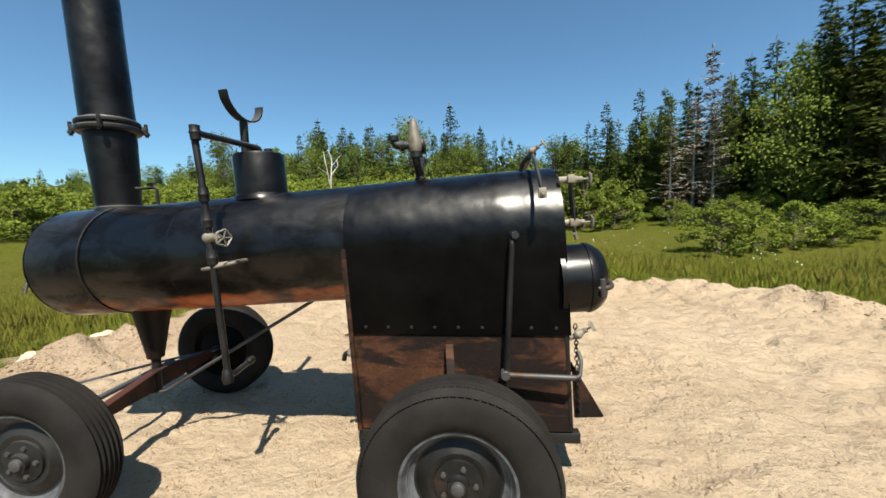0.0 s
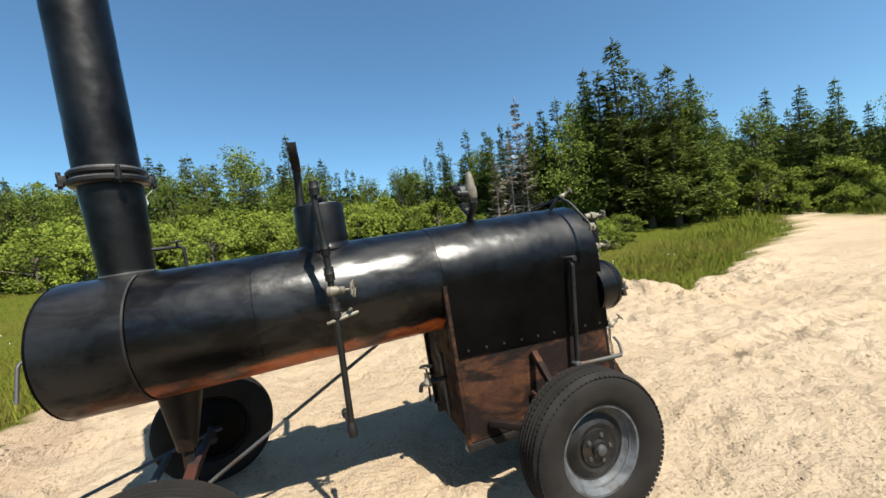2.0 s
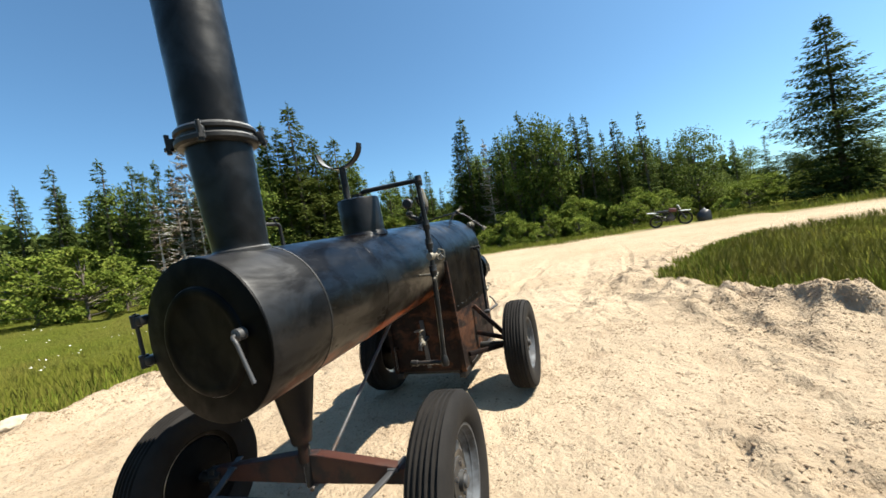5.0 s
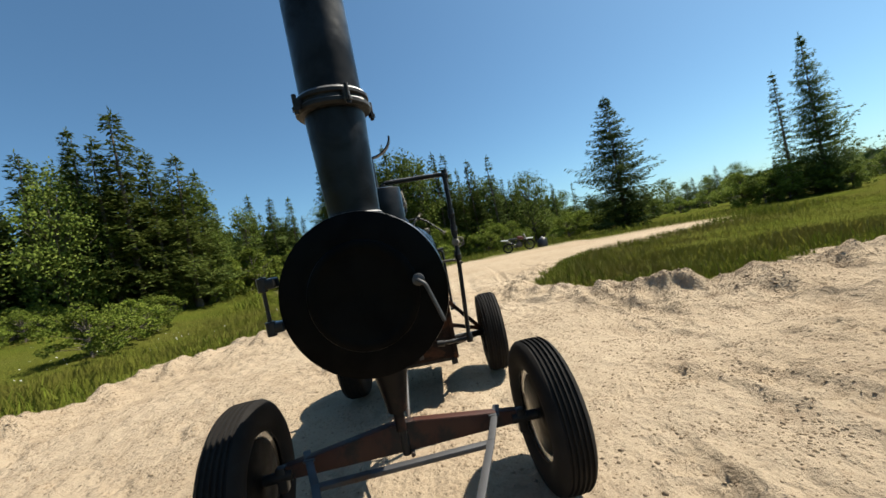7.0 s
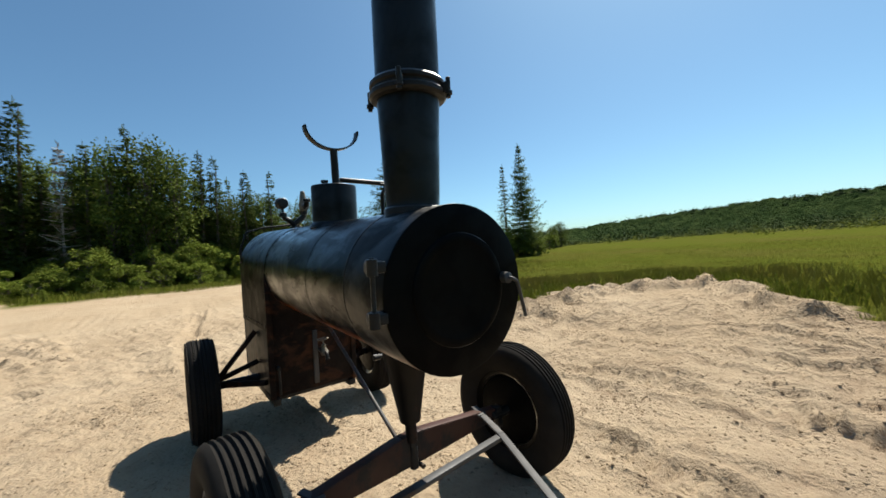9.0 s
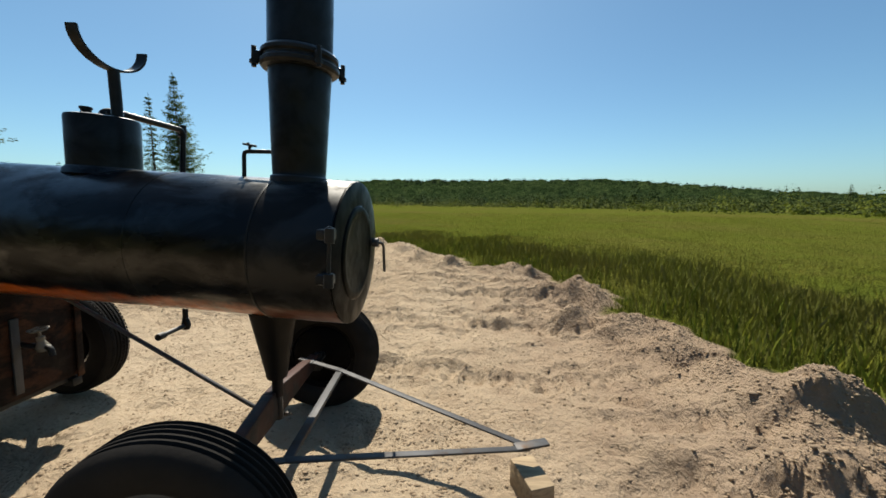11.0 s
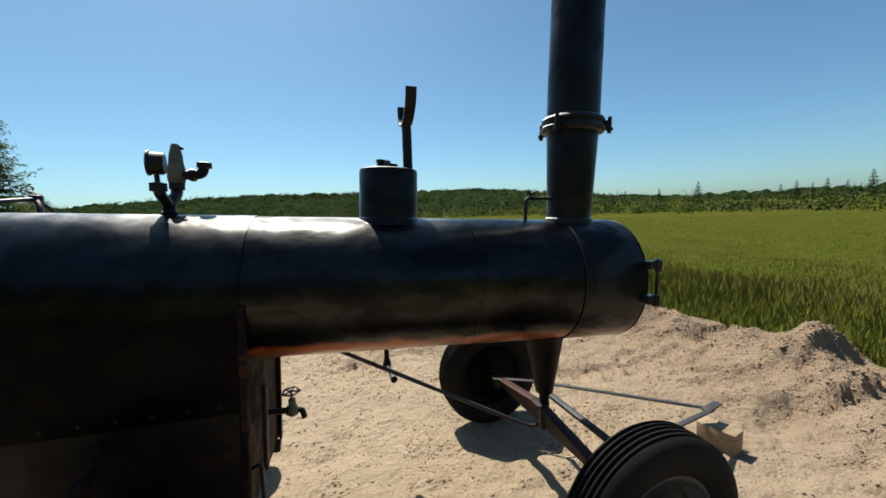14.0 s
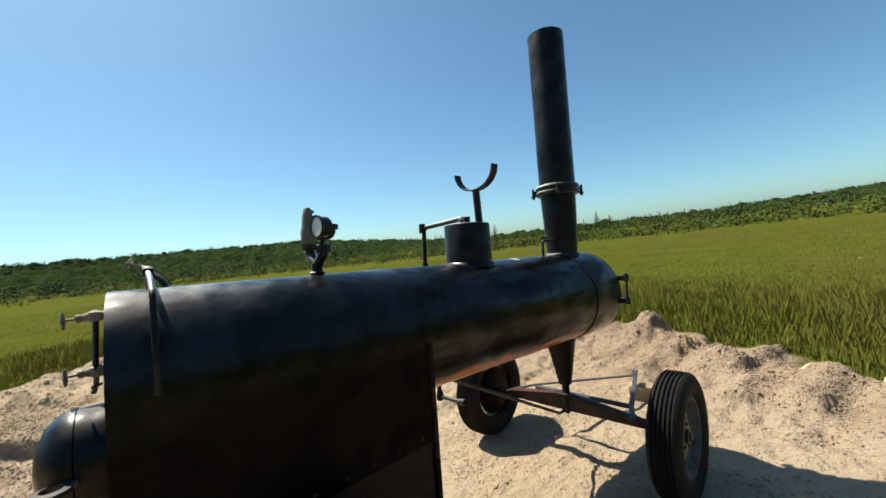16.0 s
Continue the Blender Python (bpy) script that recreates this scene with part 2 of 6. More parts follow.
NEEDLE = leaf_mat("spruce_needles", (0.042, 0.064, 0.017), (0.068, 0.096, 0.023), (0.102, 0.128, 0.034), 0.25, 0.3)
LARCH = leaf_mat("larch_needles", (0.058, 0.08, 0.018), (0.09, 0.117, 0.025), (0.13, 0.152, 0.038), 0.3)
LEAF = leaf_mat("broad_leaves", (0.055, 0.082, 0.014), (0.092, 0.124, 0.021), (0.138, 0.166, 0.034), 0.2, 0.3)
BUSHLEAF = leaf_mat("shrub_leaves", (0.085, 0.12, 0.017), (0.13, 0.168, 0.025), (0.19, 0.215, 0.04), 0.2, 0.3)
GRASS = leaf_mat("meadow_grass", (0.122, 0.14, 0.017), (0.142, 0.156, 0.02), (0.168, 0.168, 0.031), 0.18, 0.9, (0.165, 0.145, 0.033))
WEED = leaf_mat("verge_weeds", (0.082, 0.108, 0.012), (0.112, 0.14, 0.016), (0.165, 0.178, 0.028), 0.3, 0.6)
DRYTWIG = leaf_mat("dead_twigs", (0.15, 0.115, 0.085), (0.2, 0.16, 0.12), (0.26, 0.215, 0.165), 0.0)
WOODS = leaf_mat("far_woods", (0.026, 0.043, 0.015), (0.032, 0.051, 0.017), (0.042, 0.062, 0.02), 0.05)
HEDGE = leaf_mat("hedge_leaves", (0.05, 0.07, 0.016), (0.06, 0.08, 0.018), (0.076, 0.094, 0.023), 0.1, 0.5)


def canopy_mat():
    m, n, l, b = shader("forest_canopy", 1.0, 0, 0.0)
    c = ramp(n, l, tex(n, l, 0.1, 7, 0.75), [(0.38, (0.011, 0.021, 0.008)), (0.5, (0.024, 0.04, 0.014)), (0.62, (0.045, 0.064, 0.023))])
    l.new(c, b.inputs["Base Color"])
    bumpy(n, l, b, tex(n, l, 0.45, 5, 0.7), 1.0, 3.0)
    return m


CANOPY = canopy_mat()


def bark_mat(name, a, b2):
    m, n, l, b = shader(name, 0.9)
    l.new(ramp(n, l, tex(n, l, 5.0, 8, 0.7, stretch=(3, 3, 0.6)), [(0.3, a), (0.7, b2)]), b.inputs["Base Color"])
    return m


BARK = bark_mat("bark", (0.06, 0.045, 0.035), (0.14, 0.115, 0.09))
PALEBARK = bark_mat("pale_bark", (0.35, 0.32, 0.28), (0.6, 0.57, 0.52))


def ground_mat():
    m, n, l, b = shader("sand_and_turf", 1.0, 0, 0.0)
    at = n.new("ShaderNodeAttribute")
    at.attribute_name = "turf"
    big, mid, fine = tex(n, l, 0.35, 5), tex(n, l, 3.0, 8, 0.65), tex(n, l, 45.0, 8, 0.7)
    sand = ramp(n, l, big, [(0.3, (0.33, 0.253, 0.17)), (0.7, (0.4, 0.32, 0.226))])
    sand = blend(n, l, ramp(n, l, mid, [(0.52, 0.0), (0.74, 0.65)]), sand, (0.22, 0.158, 0.105))
    sand = blend(n, l, ramp(n, l, fine, [(0.32, 0.55), (0.45, 0.0)]), sand, (0.28, 0.2, 0.13))
    # dark specks paint the small shadows between crumbs into the sand colour
    crumbs = ramp(n, l, tex(n, l, 16.0, 8, 0.72), [(0.57, 0.0), (0.65, 0.36)])
    sand = blend(n, l, crumbs, sand, (0.215, 0.15, 0.095))
    place = n.new("ShaderNodeTexCoord")
    xyz = n.new("ShaderNodeSeparateXYZ")
    l.new(place.outputs["Object"], xyz.inputs[0])
    west = n.new("ShaderNodeMath")  # darker loam has been tipped over the western end of the pad
    west.operation = "MULTIPLY_ADD"
    l.new(mid, west.inputs[0])
    west.inputs[1].default_value = -2.2
    l.new(xyz.outputs[0], west.inputs[2])
    loam = n.new("ShaderNodeMapRange")
    loam.inputs[1].default_value, loam.inputs[2].default_value, loam.inputs[3].default_value, loam.inputs[4].default_value = -2.9, -4.6, 0.0, 0.62
    l.new(west.outputs[0], loam.inputs[0])
    sand = blend(n, l, loam.outputs[0], sand, (0.225, 0.158, 0.112))
    grains = ramp(n, l, tex(n, l, 110.0, 3), [(0.68, 0.0), (0.74, 0.7)])
    sand = blend(n, l, grains, sand, (0.48, 0.41, 0.32))
    turf = ramp(n, l, tex(n, l, 0.6, 8, 0.7), [(0.3, (0.058, 0.073, 0.011)), (0.55, (0.071, 0.082, 0.013)), (0.75, (0.088, 0.089, 0.02))])
    turf = blend(n, l, ramp(n, l, tex(n, l, 0.09, 6, 0.65), [(0.45, 0.0), (0.62, 0.7)]), turf, (0.083, 0.075, 0.02))
    l.new(blend(n, l, at.outputs["Fac"], sand, turf), b.inputs["Base Color"])
    h = blend(n, l, 0.3, tex(n, l, 8.0, 9, 0.62), tex(n, l, 30.0, 7, 0.62))
    bumpy(n, l, b, h, 1.0, 0.085)
    return m


GROUND = ground_mat()


def plain(name, col, rough=0.6, metal=0.0):
    m, n, l, b = shader(name, rough, metal)
    l.new(blend(n, l, ramp(n, l, tex(n, l, 30.0, 6), [(0.35, 0.0), (0.7, 1.0)]), col, tuple(c * 0.7 for c in col)), b.inputs["Base Color"])
    return m


CRUMB = plain("sandy_crumbs", (0.31, 0.228, 0.146), 1.0)
CLOD = plain("dry_soil", (0.26, 0.19, 0.125), 1.0)
STONE = plain("pale_stone", (0.46, 0.385, 0.28), 0.95)
WHITE = plain("white_enamel", (0.75, 0.75, 0.72), 0.4)
PLASTIC = plain("dark_plastic", (0.02, 0.02, 0.022), 0.4)
REDPAINT = plain("maroon_paint", (0.1, 0.02, 0.02), 0.35)
FLOWER = plain("white_petals", (0.75, 0.75, 0.68), 0.7)


# ---- mesh tools ----
def part(name, bm, material, parent=None, label="", smooth=34):
    me = bpy.data.meshes.new(name)
    bmesh.ops.recalc_face_normals(bm, faces=bm.faces)
    bm.normal_update()
    bm.to_mesh(me)
    bm.free()
    me.materials.append(material)
    if smooth:
        me.shade_smooth()
        me.set_sharp_from_angle(angle=radians(smooth))
    ob = new(name, me)
    if parent is not None:
        ob.parent = parent
    if label:
        ob["label"] = label
    return ob


def put(bm, verts, faces, m=Matrix()):
    vs = [bm.verts.new(m @ Vector(v)) for v in verts]
    for f in faces:
        bm.faces.new([vs[i] for i in f])
    return vs


def lathe(bm, profile, segs=40, m=Matrix(), closed=False):
    """Turns (radius, height) pairs round the local z."""
    rings = []
    for r, h in profile:
        if r < 1e-6:
            rings.append([bm.verts.new(m @ Vector((0, 0, h)))])
        else:
            rings.append([bm.verts.new(m @ Vector((r * math.cos(2 * math.pi * i / segs), r * math.sin(2 * math.pi * i / segs), h))) for i in range(segs)])
    pairs = list(zip(rings, rings[1:]))
    if closed:
        pairs.append((rings[-1], rings[0]))
    for a, b in pairs:
        for i in range(segs):
            j = (i + 1) % segs
            q = [a[i % len(a)], a[j % len(a)], b[j % len(b)], b[i % len(b)]]
            q = [v for k, v in enumerate(q) if v not in q[:k]]
            if len(q) > 2:
                bm.faces.new(q)
    return bm


def box(bm, sx, sy, sz, m=Matrix(), bevel=0.004):
    r = bmesh.ops.create_cube(bm, size=1, matrix=m @ Matrix.Diagonal((sx, sy, sz, 1)))
    if bevel:
        es = list({e for v in r["verts"] for e in v.link_edges})
        bmesh.ops.bevel(bm, geom=es, offset=bevel, segments=2, affect="EDGES", profile=0.5)
    return bm


def along(p, q, up=(0, 0, 1)):
    """A frame at p whose z points to q and whose y is near up."""
    p, q = Vector(p), Vector(q)
    z = (q - p).normalized()
    x = Vector(up).cross(z)
    x = x.normalized() if x.length > 1e-4 else Vector((1, 0, 0))
    y = z.cross(x)
    return Matrix(((x.x, y.x, z.x, p.x), (x.y, y.y, z.y, p.y), (x.z, y.z, z.z, p.z), (0, 0, 0, 1))), (q - p).length


def bar(bm, p, q, wide, tall, up=(0, 0, 1), bevel=0.003):
    f, d = along(p, q, up)
    return box(bm, wide, tall, d, f @ Matrix.Translation((0, 0, d / 2)), bevel)


def rod(bm, p, q, r, segs=14, r2=None):
    f, d = along(p, q)
    r2 = r if r2 is None else r2
    return lathe(bm, [(0, 0), (r * 0.9, 0), (r, r * 0.12), (r2, d - r2 * 0.12), (r2 * 0.9, d), (0, d)], segs, f)


def tube(bm, pts, r, segs=12):
    """A bent pipe through the points, with rounded bends."""
    pts = [Vector(p) for p in pts]
    path = [pts[0]]
    for a, b, c in zip(pts, pts[1:], pts[2:]):
        d1, d2 = (a - b), (c - b)
        k = min(2.2 * r, d1.length * 0.45, d2.length * 0.45)
        s, e = b + d1.normalized() * k, b + d2.normalized() * k
        for i in range(5):
            u = i / 4
            path.append(s * (1 - u) ** 2 + b * 2 * u * (1 - u) + e * u * u)
    path.append(pts[-1])
    rings = []
    ref = Vector((0.13, 0.31, 0.94))
    for i, p in enumerate(path):
        d = (path[min(i + 1, len(path) - 1)] - path[max(i - 1, 0)]).normalized()
        x = ref.cross(d).normalized()
        y = d.cross(x)
        ref = y
        rings.append([bm.verts.new(p + (x * math.cos(2 * math.pi * k / segs) + y * math.sin(2 * math.pi * k / segs)) * r) for k in range(segs)])
    for a, b in zip(rings, rings[1:]):
        for k in range(segs):
            bm.faces.new([a[k], a[(k + 1) % segs], b[(k + 1) % segs], b[k]])
    bm.faces.new(rings[0][::-1])
    bm.faces.new(rings[-1])
    return bm


def mesh():
    return bmesh.new()


def thing(name, label, category, at=(0, 0, 0), group="", kind=""):
    ob = new(name)
    ob.location = at
    return tagged(ob, label, category, group, kind)


def from_arrays(name, verts, faces, material, smooth=False):
    """One mesh from numpy arrays of vertices and of triangles or quads."""
    me = bpy.data.meshes.new(name)
    k = faces.shape[1]
    me.vertices.add(len(verts))
    me.vertices.foreach_set("co", np.ascontiguousarray(verts, dtype=np.float32).ravel())
    me.loops.add(faces.size)
    me.loops.foreach_set("vertex_index", np.ascontiguousarray(faces, dtype=np.int32).ravel())
    me.polygons.add(len(faces))
    me.polygons.foreach_set("loop_start", np.arange(0, faces.size, k, dtype=np.int32))
    me.polygons.foreach_set("loop_total", np.full(len(faces), k, dtype=np.int32))
    me.update(calc_edges=True)
    me.materials.append(material)
    if smooth:
        me.shade_smooth()
    return new(name, me)


# ---- ground ----
EDGE = [(-4.4, -0.6), (-4.2, 0.3), (-3.7, 1.1), (-3.4, 2.2), (-3.3, 3.3), (-2.9, 4.1), (-1.9, 4.6), (-0.7, 5.1), (0.9, 5.2), (2.3, 5.4),
        (3.4, 5.6), (4.4, 5.2), (5.1, 4.5), (5.4, 3.1), (7.2, 3.5), (9.6, 4.5), (13.8, 6.3), (19.0, 8.4), (23.5, 11.5), (25.0, 10.9), (21.6, 5.8), (20.0, 2.0), (20.0, -1.6), (21.7, -4.4), (22.0, -6.6), (20.4, -9.0), (19.0, -11.2), (18.2, -13.6), (17.6, -16.4),
        (15.4, -16.0), (14.3, -13.6), (13.5, -11.6), (12.8, -9.2), (12.2, -6.4), (10.2, -4.6), (7.5, -3.2), (5.6, -2.4), (2.7, -3.2), (2.0, -3.8), (2.5, -4.9), (2.9, -7.2),
        (0.8, -9.2), (-0.6, -8.2), (-2.2, -5.7), (-3.1, -5.2), (-3.7, -4.4), (-3.95, -2.6), (-4.5, -1.3)]
EX, EY = (np.array(c) for c in zip(*EDGE))


def sand_depth(x, y):
    """Metres from a place to the edge of the sand: positive on the sand."""
    x, y = np.asarray(x, float), np.asarray(y, float)
    inside = np.zeros(x.shape, bool)
    best = np.full(x.shape, 1e9)
    for i in range(len(EX)):
        ax, ay, bx, by = EX[i], EY[i], EX[(i + 1) % len(EX)], EY[(i + 1) % len(EX)]
        dx, dy = bx - ax, by - ay
        u = np.clip(((x - ax) * dx + (y - ay) * dy) / (dx * dx + dy * dy), 0, 1)
        best = np.minimum(best, np.hypot(x - ax - u * dx, y - ay - u * dy))
        cross = (ay > y) != (by > y)
        with np.errstate(divide="ignore", invalid="ignore"):
            inside ^= cross & (x < (bx - ax) * (y - ay) / (by - ay if by != ay else 1e-9) + ax)
    return np.where(inside, best, -best)


def waves(x, y, seed, lengths, amps):
    """A sum of random plane waves, about as rough as noise and quick to work out."""
    rng = np.random.default_rng(seed)
    out = np.zeros_like(x)
    for ln, am in zip(lengths, amps):
        for _ in range(5):
            a, p = rng.uniform(0, 2 * math.pi, 2)
            k = 2 * math.pi / (ln * rng.uniform(0.7, 1.4))
            out += am / 2.2 * np.sin(k * (x * math.cos(a) + y * math.sin(a)) + p)
    return out


def lattice(x, y, cell, seed):
    """Smooth random values, one to each cell of a grid."""
    u, v = x / cell + 0.37 * y / cell, y / cell - 0.29 * x / cell
    i, j = np.floor(u), np.floor(v)
    fu, fv = u - i, v - j
    fu, fv = fu * fu * (3 - 2 * fu), fv * fv * (3 - 2 * fv)

    def at_node(a, b):
        s = np.sin(a * 127.1 + b * 311.7 + seed * 74.7) * 43758.5453
        return s - np.floor(s)

    return (at_node(i, j) * (1 - fu) + at_node(i + 1, j) * fu) * (1 - fv) + (at_node(i, j + 1) * (1 - fu) + at_node(i + 1, j + 1) * fu) * fv


def clods(x, y):
    """Rounded lumps of dry earth with sharp creases between them."""
    warp = 0.06 * lattice(x, y, 0.2, 7)
    out = np.zeros_like(x)
    for cell, part_of, seed in ((0.34, 0.42, 1), (0.16, 0.3, 2), (0.08, 0.18, 3), (0.045, 0.1, 4)):
        out += part_of * np.abs(2 * lattice(x + warp, y - warp, cell, seed) - 1)
    return out


# ruts with tread marks, as lines of places
RUTS = [[(4.9, -1.1), (4.4, -1.65), (3.8, -2.17), (2.9, -2.45), (2.0, -2.58), (0.9, -2.75)], [(2.6, -0.75), (3.6, -1.04), (4.4, -1.41), (7.0, -2.1), (14.2, -2.7)], [(3.0, 0.6), (5.0, 0.7), (9.0, 0.2), (15.0, -0.5)],
        [(-0.2, -2.05), (-1.3, -2.25), (-2.3, -2.3), (-3.7, -2.1)], [(0.2, -3.0), (-1.2, -3.3), (-2.4, -3.5), (-3.5, -3.3)], [(-0.9, -1.25), (-1.9, -1.2), (-2.7, -1.05), (-3.6, -1.15)], [(-0.6, -4.5), (-1.8, -4.4), (-3.3, -4.0)],
        [(-2.5, 0.78), (-3.3, 0.84), (-4.0, 0.95)], [(-2.8, -0.08), (-3.5, -0.02), (-4.2, 0.1)], [(-2.7, -0.52), (-3.4, -0.5), (-4.0, -0.3)], [(-1.6, 1.9), (-2.4, 1.7), (-3.2, 1.75)]]


def ruts(x, y):
    out = np.zeros_like(x)
    for line in RUTS:
        run, whole = 0.0, sum(math.hypot(q[0] - p[0], q[1] - p[1]) for p, q in zip(line, line[1:]))
        for (ax, ay), (bx, by) in zip(line, line[1:]):
            dx, dy = bx - ax, by - ay
            ln = math.hypot(dx, dy)
            s = ((x - ax) * dx + (y - ay) * dy) / ln
            off = ((x - ax) * dy - (y - ay) * dx) / ln
            off = off + 0.05 * (lattice(x, y, 0.3, 16) - 0.5) + 0.03 * (lattice(x, y, 0.09, 17) - 0.5)
            inside = np.exp(-(off / 0.115) ** 4) * ((s > -0.02) & (s < ln + 0.02))
            lug = np.sin((s + run + 0.25 * np.abs(off)) * 2 * math.pi / 0.115)
            cut = inside * (-0.03 + 0.017 * np.clip(lug * 2 + 2.5 * (lattice(x, y, 0.13, 15) - 0.5), -1, 1)) + 0.034 * lattice(x, y, 0.16, 18) * np.exp(-((np.abs(off) - 0.165) / 0.045) ** 2) * ((s > 0) & (s < ln))
            cut = cut * np.clip((s + run) / 0.35, 0, 1) * np.clip((whole - s - run) / 0.35, 0, 1)
            out = np.where(np.abs(cut) > np.abs(out), cut, out)
            run += ln
    return out


# banks of earth pushed up by wheels: two ends and a height
RIDGES = [((-2.8, 0.6), (-3.5, 0.58), 0.08), ((-3.5, 0.58), (-4.2, 0.68), 0.17), ((-3.2, -0.18), (-3.64, 0.0), 0.1), ((-3.64, 0.0), (-4.25, 0.0), 0.17), ((-3.29, -0.69), (-3.78, -0.45), 0.1), ((-3.78, -0.45), (-4.25, -0.48), 0.14), ((-1.45, -2.57), (-2.51, -2.9), 0.07), ((-2.51, -2.9), (-3.5, -3.36), 0.1), ((-1.7, -1.44), (-2.5, -1.73), 0.06), ((-2.75, -1.0), (-3.45, -1.05), 0.09),
          ((-4.05, -0.95), (-4.35, -0.6), 0.15), ((-3.6, -1.8), (-4.0, -1.5), 0.1), ((-2.7, -4.3), (-3.6, -4.0), 0.12), ((-3.55, -4.0), (-3.75, -2.9), 0.12), ((-3.0, 1.15), (-3.6, 1.2), 0.12),
          ((0.4, -8.4), (1.6, -7.6), 0.25), ((-1.6, -3.9), (-2.6, -3.9), 0.08), ((-2.1, -2.2), (-2.6, -2.5), 0.05), ((1.0, -4.0), (-0.4, -5.2), 0.08), ((2.9, -2.9), (4.2, -2.7), 0.12), ((2.0, -3.3), (2.9, -3.0), 0.16),
          ((-2.3, -2.3), (-2.83, -2.6), 0.09), ((-2.85, -2.5), (-3.3, -2.2), 0.09), ((-3.15, -2.2), (-3.8, -2.1), 0.11), ((-2.5, -3.55), (-3.45, -3.4), 0.11), ((-0.4, -1.9), (-1.6, -2.05), 0.05), ((-0.2, -2.9), (-1.9, -3.0), 0.06), ((-0.3, -3.8), (-2.2, -4.5), 0.08), ((0.8, -2.5), (-0.9, -2.5), 0.05), ((-1.7, -1.3), (-2.5, -1.45), 0.05), ((-1.9, 2.3), (-2.9, 2.2), 0.07),
          ((4.8, 3.2), (5.4, 4.6), 0.1), ((2.6, 5.6), (4.6, 5.9), 0.12), ((-3.2, 2.6), (-2.9, 3.4), 0.1)]


def ground_height(x, y):
    d = sand_depth(x, y) + waves(x, y, 5, (1.4, 0.5), (0.16, 0.08))
    near = np.exp(-np.hypot(x + 0.3, y) ** 2 / 7.0)
    far = np.clip((np.hypot(x, y) - 6) / 10, 0, 1)
    h = waves(x, y, 1, (3.5, 1.1, 0.42, 0.2), (0.045, 0.022, 0.014, 0.008)) * (1 - 0.7 * near) * (1 - 0.6 * far)
    rough = np.clip(1 - np.abs(d - 0.45) / 0.6, 0, 1) * np.clip(1.2 - far, 0, 1)
    h += rough * (0.1 + waves(x, y, 2, (1.3, 0.5), (0.07, 0.05)))
    wob = waves(x, y, 3, (0.6, 0.22), (0.06, 0.03))
    for (ax, ay), (bx, by), tall in RIDGES:
        dx, dy = bx - ax, by - ay
        ln = math.hypot(dx, dy)
        u = np.clip(((x - ax) * dx + (y - ay) * dy) / ln ** 2, 0, 1)
        off = ((x - ax) * dy - (y - ay) * dx) / ln * (1 if dx < 0 else -1) + 0.5 * wob
        over = np.hypot(x - ax - u * dx, y - ay - u * dy)
        side = np.where(off > 0, 0.055, 0.3)
        h += 0.52 * tall * np.exp(-(over / side) ** 2) * (0.95 + 3 * wob)
    h += 0.4 * np.clip((x - 8) / 16, 0, 1) ** 1.5
    h += 0.1 * np.exp(-((x + 2.1) ** 2 + (y - 2.1) ** 2) / 0.8)
    north = np.clip((y - 6.0) / 12, 0, 1)
    h += 0.9 * north * north * (3 - 2 * north)
    crumb = np.clip(waves(x, y, 8, (1.7, 0.6), (0.6, 0.4)) + 0.35 * np.clip(1 - np.abs(d - 0.7) / 0.9, 0, 1), 0, 1) * np.clip(d * 3, 0, 1) * np.clip(1.1 - far, 0, 1)
    calm = np.clip(1.4 - np.exp(-(np.hypot(x - 1.0, y + 1.3) / 1.6) ** 2), 0, 1)
    on = (d > -0.3) & (far < 1)
    lump, cut = np.zeros_like(h), np.zeros_like(h)
    lump[on], cut[on] = clods(x[on], y[on]) - 0.5, ruts(x[on], y[on])
    h += np.clip(d * 3, 0, 1) * np.clip(1.1 - far, 0, 1) * calm * (0.036 + 0.1 * crumb + 0.035 * np.clip(1 - np.abs(d - 0.5) / 0.7, 0, 1)) * lump
    h += cut * np.clip(1.2 - far, 0, 1)
    south = np.exp(-((y + 5.0) ** 2) / 4.0) * np.exp(-((x + 0.3) ** 2) / 6.0)
    h += south * (0.08 + 0.05 * np.sin(6 * (y * 0.9 + 0.25 * x) + waves(x, y, 4, (2.0,), (1.4,))))
    # wheel tracks of the drive
    for off in (0.0, 1.5):
        line = y - (-0.9 + off - 0.12 * (x - 3) ** 1 * 0.4)
        h -= 0.05 * np.exp(-(line / 0.16) ** 2) * np.clip((x - 2.2) / 1.5, 0, 1) * np.clip((16 - x) / 6, 0, 1)
    return h, d


def axis_steps(fine, count):
    """Grid lines, close together near the middle and wide apart at the horizon."""
    a = np.arange(-fine, fine + 1e-6, 2 * fine / count)
    mid = fine + np.cumsum(np.linspace(2 * fine / count, 0.12, 70))
    far = mid[-1] * np.geomspace(1.03, 5200 / mid[-1], 60)
    return np.concatenate([-far[::-1], -mid[::-1], a, mid, far])


gx, gy = np.meshgrid(axis_steps(5.2, 420), axis_steps(5.4, 430), indexing="ij")
gh, gd = ground_height(gx, gy)
nx, ny = gx.shape
idx = np.arange(nx * ny).reshape(nx, ny)
ground = from_arrays("ground", np.stack([gx, gy, gh], -1).reshape(-1, 3), np.stack([idx[:-1, :-1], idx[1:, :-1], idx[1:, 1:], idx[:-1, 1:]], -1).reshape(-1, 4), GROUND, True)
tagged(ground, "pale dry sand pad and drive set in a green meadow", "ground", kind="structure")
turf = ground.data.attributes.new("turf", "FLOAT", "POINT")
turf.data.foreach_set("value", np.clip(0.5 - gd / 0.18, 0, 1).astype(np.float32).ravel())


